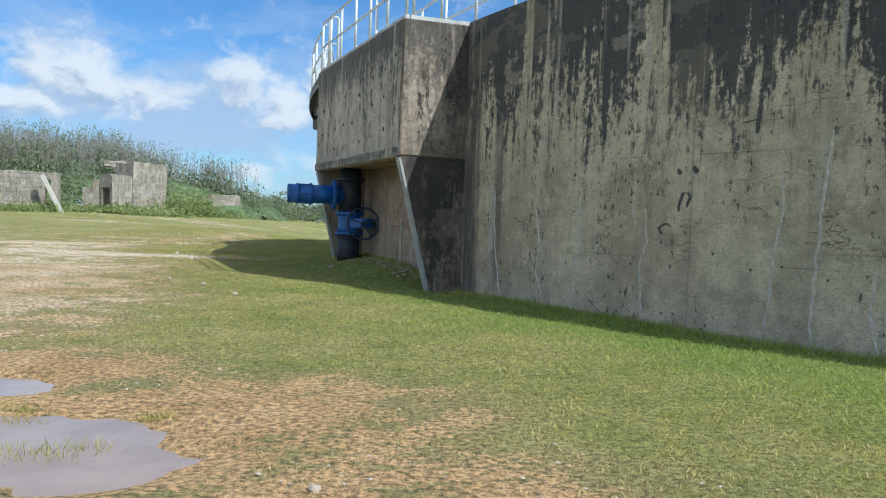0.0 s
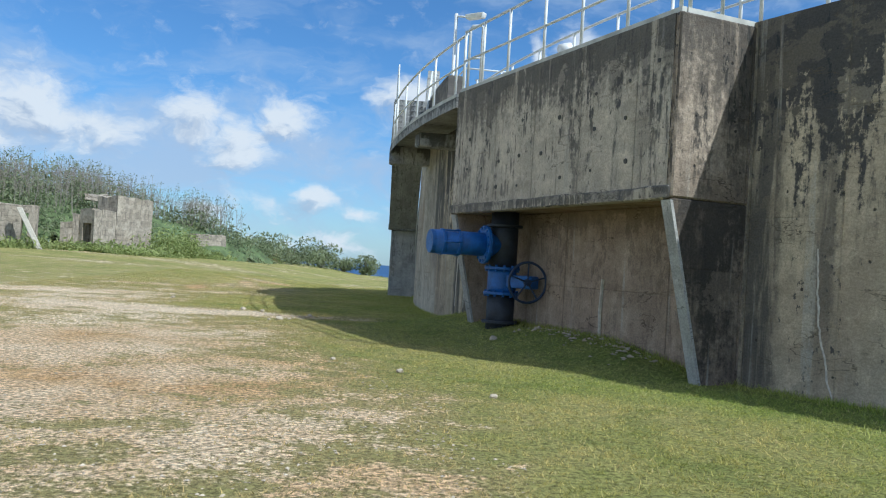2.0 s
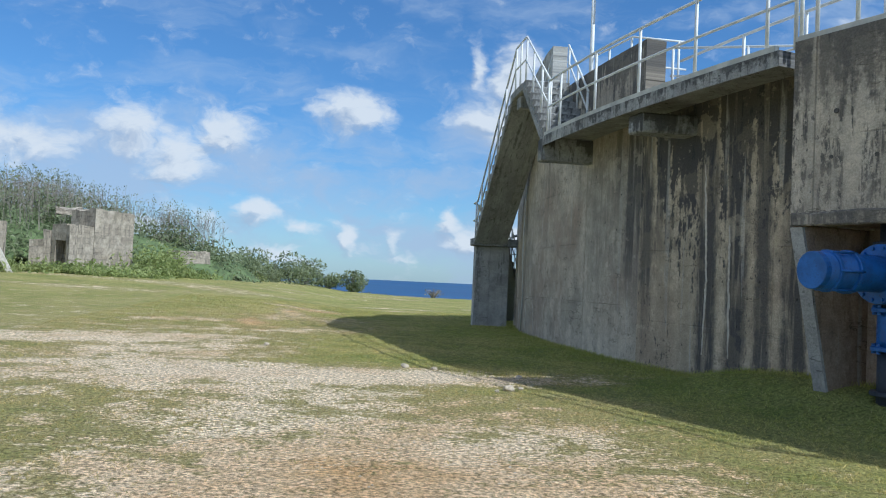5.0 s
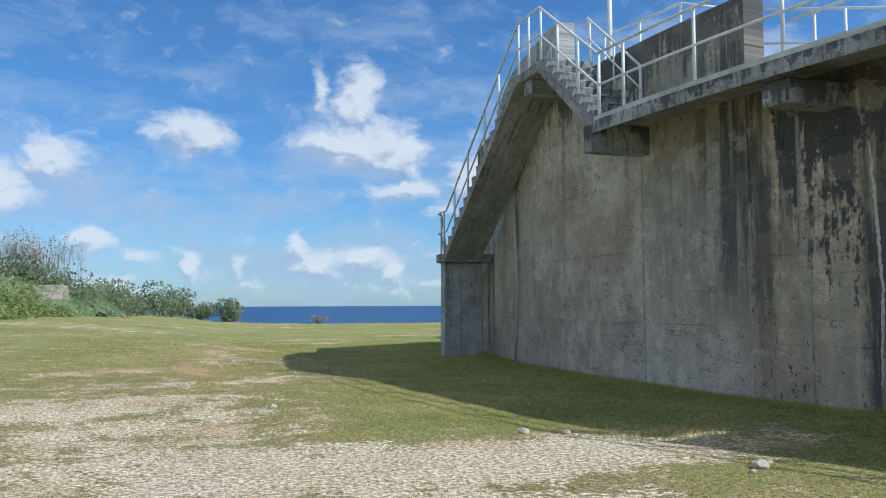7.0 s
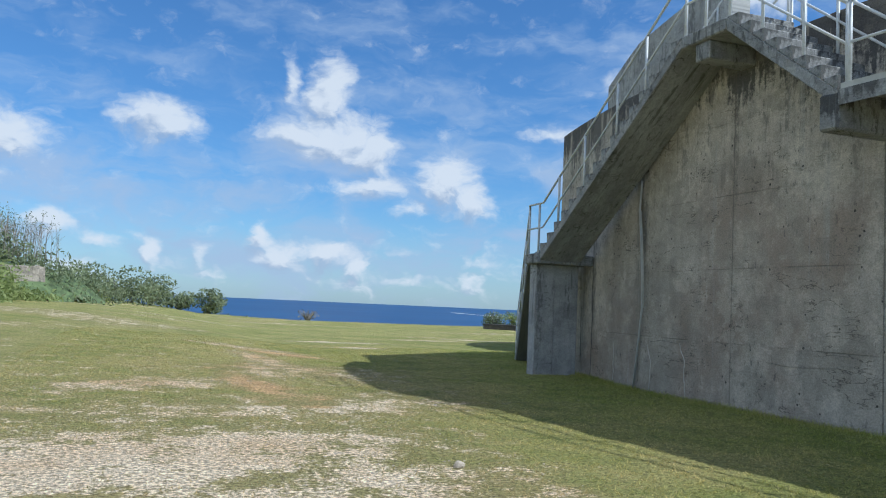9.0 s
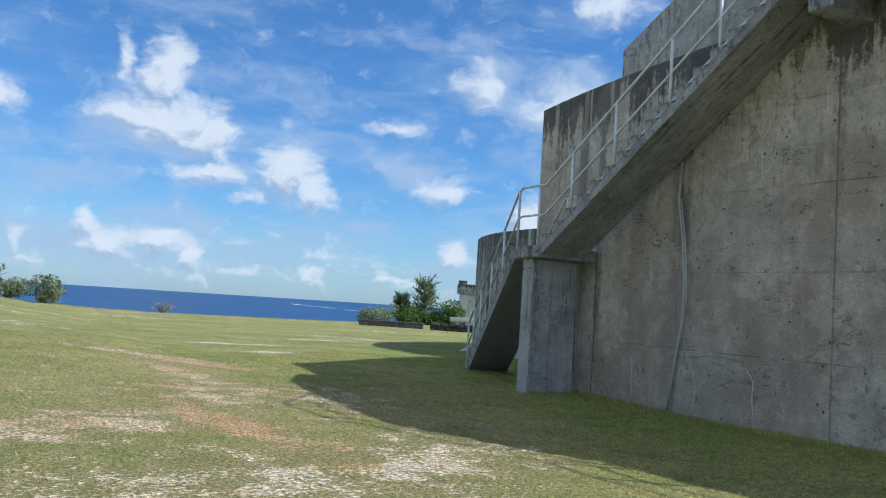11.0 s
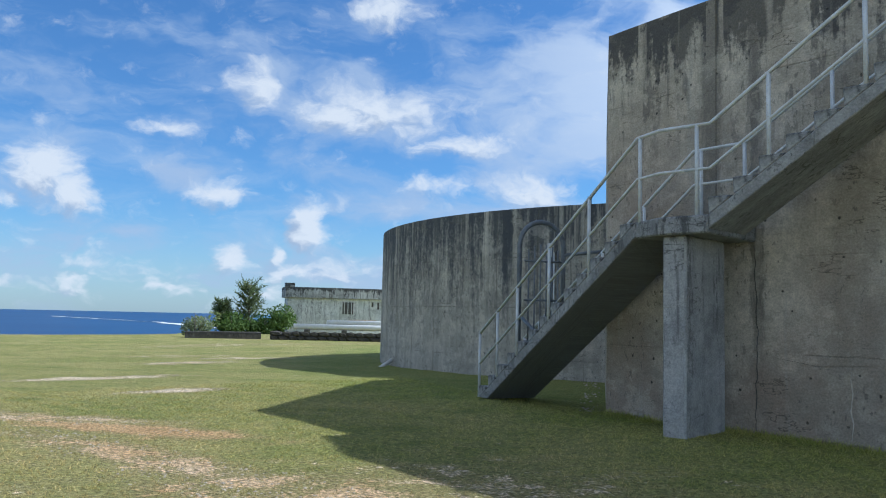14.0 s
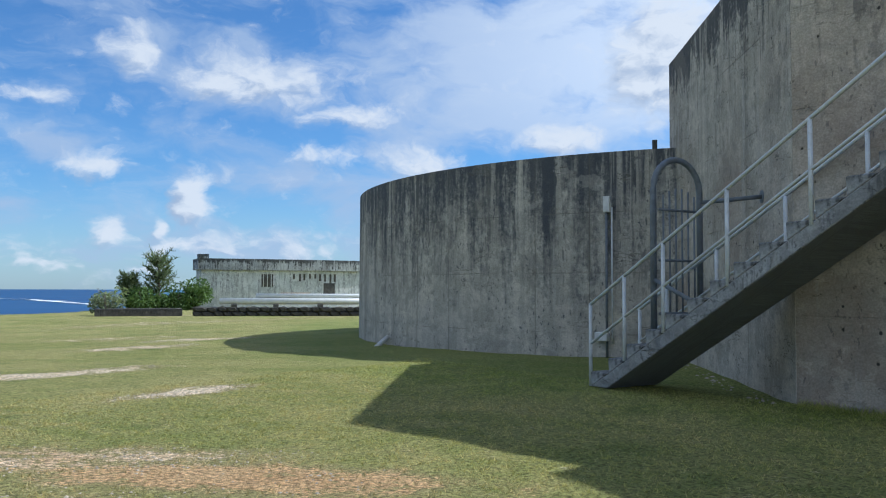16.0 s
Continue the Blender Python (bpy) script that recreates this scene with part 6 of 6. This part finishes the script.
def pebbles(name, pts, mat, label, category):
    """Many small angular stones as one mesh; pts: x, y, size."""
    octa = np.array([(1, 0, 0), (-1, 0, 0), (0, 1, 0), (0, -1, 0), (0, 0, 1), (0, 0, -1)], float)
    tri = [(0, 2, 4), (2, 1, 4), (1, 3, 4), (3, 0, 4), (2, 0, 5), (1, 2, 5), (3, 1, 5), (0, 3, 5)]
    g = np.random.default_rng(21)
    verts, faces = [], []
    for x, y, s in pts:
        k = len(verts)
        sh = octa * (0.6 + 0.7 * g.random((6, 1))) * np.array((1.0, 0.8, 0.5)) * s
        a = g.random() * math.tau
        c, n = math.cos(a), math.sin(a)
        z = ground_z(x, y) + s * 0.1
        verts += [(x + p[0] * c - p[1] * n, y + p[0] * n + p[1] * c, z + p[2]) for p in sh]
        faces += [tuple(k + i for i in f) for f in tri]
    me = bpy.data.meshes.new(name)
    me.from_pydata(verts, [], faces)
    me.materials.append(mat)
    return tagged(new(name, me), label, category, kind="stuff")


g = np.random.default_rng(4)
pts = []
while len(pts) < 11000:
    px, py, a, b, t, k, m = PATCHES[g.integers(len(PATCHES))]
    r, an = 1.3 * math.sqrt(g.random()), g.random() * math.tau
    u, v = a * r * math.cos(an), b * r * math.sin(an)
    c, s = math.cos(radians(t)), math.sin(radians(t))
    x, y = px + u * c - v * s, py + u * s + v * c
    if noise.noise((x * 1.1, y * 1.1, 6)) + 0.35 * g.random() > 0.0 and (m < 0.8 or g.random() < 0.25) and not any(blob(x, y, *q) < 1.2 for q in PUDDLES):
        pts.append((x, y, 0.004 + 0.016 * g.random() ** 3))
pebbles("gravel", pts, M_LIME, "scattered pale coral gravel in the bare patches", "gravel")
deb = []
for _ in range(110):
    y = g.uniform(14.6, 17.4)
    x = on_circle(y, R + 0.12 + 0.5 * abs(g.normal()) * 0.6)
    deb.append((x, y, 0.02 + 0.05 * g.random() ** 2))
for _ in range(60):
    s = g.random()
    deb.append((A_PT[0] + (B_PT[0] - A_PT[0]) * s * 0.9 - 0.25 * g.random(), A_PT[1] + (B_PT[1] - A_PT[1]) * s * 0.9 + 0.1 + 0.3 * g.random(), 0.015 + 0.035 * g.random() ** 2))
pebbles("rubble", deb, M_LIME, "broken concrete rubble along the wall foot", "rubble")


def blades(name, x, y, h, width, lean, label, seed):
    """Pointed blades as one mesh; x, y, h: arrays."""
    g = np.random.default_rng(seed)
    n = len(x)
    z = on_grid("z", x, y) - 0.004
    a, la = g.random(n) * math.tau, g.random(n) * math.tau
    w = width * (0.6 + 0.8 * g.random(n))
    ln = h * lean * (0.3 + g.random(n))
    co = np.empty((n, 3, 3))
    co[:, 0] = np.stack((x - w * np.cos(a), y - w * np.sin(a), z), 1)
    co[:, 1] = np.stack((x + w * np.cos(a), y + w * np.sin(a), z), 1)
    co[:, 2] = np.stack((x + ln * np.cos(la), y + ln * np.sin(la), z + h), 1)
    me = bpy.data.meshes.new(name)
    me.vertices.add(n * 3)
    me.vertices.foreach_set("co", co.ravel())
    me.loops.add(n * 3)
    me.loops.foreach_set("vertex_index", np.arange(n * 3, dtype=np.int32))
    me.polygons.add(n)
    me.polygons.foreach_set("loop_start", np.arange(0, n * 3, 3, dtype=np.int32))
    me.update(calc_edges=True)
    for key in ("lush", "bare"):
        me.attributes.new(key, "FLOAT", "POINT").data.foreach_set("value", np.repeat(on_grid(key, x, y), 3))
    me.materials.append(M_BLADE)
    return tagged(new(name, me), label, "grass", kind="stuff")


def turf_places(count, seed):
    """Clumped places over the lawn between the worn track and the tanks."""
    g = np.random.default_rng(seed)
    n = count // 7
    y = 2.4 + 42.0 * g.random(n) ** 1.1
    lo = np.interp(y, (2, 6, 12, 20, 30, 44), (-3.6, -6.0, -10.4, -14.3, -14.6, -14.0))
    hi = np.interp(y, (2, 6, 10, 14, 18, 24, 36, 38, 44), (4.5, 5.0, 2.0, -0.5, -2.0, -3.3, -2.8, -1.5, 1.5))
    x = lo + (hi - lo) * g.random(n)
    x, y = np.repeat(x, 7) + g.normal(size=n * 7) * 0.022, np.repeat(y, 7) + g.normal(size=n * 7) * 0.022
    keep = (g.random(n * 7) > on_grid("bare", x, y) * 1.25) & (np.hypot(CX - x, CY - y) > R + 0.03)
    for px, py, pa, pb, turn in PUDDLES:
        c, s_ = math.cos(radians(turn)), math.sin(radians(turn))
        keep &= np.hypot(((x - px) * c + (y - py) * s_) / pa, ((y - py) * c - (x - px) * s_) / pb) > 1.15
    return x[keep], y[keep]


tx, ty = turf_places(620000, 31)
gr = np.random.default_rng(33)
blades("lawn_blades", tx, ty, (0.010 + 0.027 * gr.random(len(tx)) ** 2.0) * (1 + 0.7 * on_grid("lush", tx, ty)), 0.0050, 1.3, "short mown blades of grass", 34)
wy = gr.uniform(5.0, 36.8, 26000)
wx = CX - np.sqrt((R + 0.02 + np.abs(gr.normal(size=26000)) * 0.17) ** 2 - (wy - CY) ** 2)
blades("wall_grass", wx, wy, 0.025 + 0.085 * gr.random(26000) ** 2.2, 0.005, 0.7, "longer grass along the wall foot", 32)


def tufts(name, centres, n, label):
    g = np.random.default_rng(77)
    verts, faces = [], []
    for x0, y0, r, h in centres:
        for _ in range(n):
            x, y = x0 + g.normal() * r, y0 + g.normal() * r * 0.5
            a = g.random() * math.tau
            hh = h * (0.4 + 0.6 * g.random())
            k = len(verts)
            z = ground_z(x, y) - 0.01
            dx, dy = 0.004 * math.cos(a), 0.004 * math.sin(a)
            l = hh * (0.2 + 0.9 * g.random())
            b = g.random() * math.tau
            verts += [(x - dx, y - dy, z), (x + dx, y + dy, z), (x + l * math.cos(b), y + l * math.sin(b), z + hh)]
            faces.append((k, k + 1, k + 2))
    me = bpy.data.meshes.new(name)
    me.from_pydata(verts, [], faces)
    me.materials.append(M_BLADE)
    return tagged(new(name, me), label, "grass", kind="stuff")


tufts("puddle_tufts", [(-2.0, 4.0, 0.10, 0.13), (-1.75, 4.1, 0.09, 0.12), (-2.2, 4.05, 0.07, 0.08), (-2.3, 4.55, 0.06, 0.09), (-1.6, 4.65, 0.05, 0.08), (-2.4, 4.75, 0.08, 0.09), (-1.9, 3.9, 0.12, 0.1)], 70, "wet tufts of grass standing in the puddle")
weeds = [(-5.9 + 0.5 * math.sin(i * 2.1), 21.7 + 0.35 * math.sin(i * 3.7), 0.16, 0.13) for i in range(14)]
tufts("weed_tufts", weeds, 45, "rough weedy tufts on the lawn")
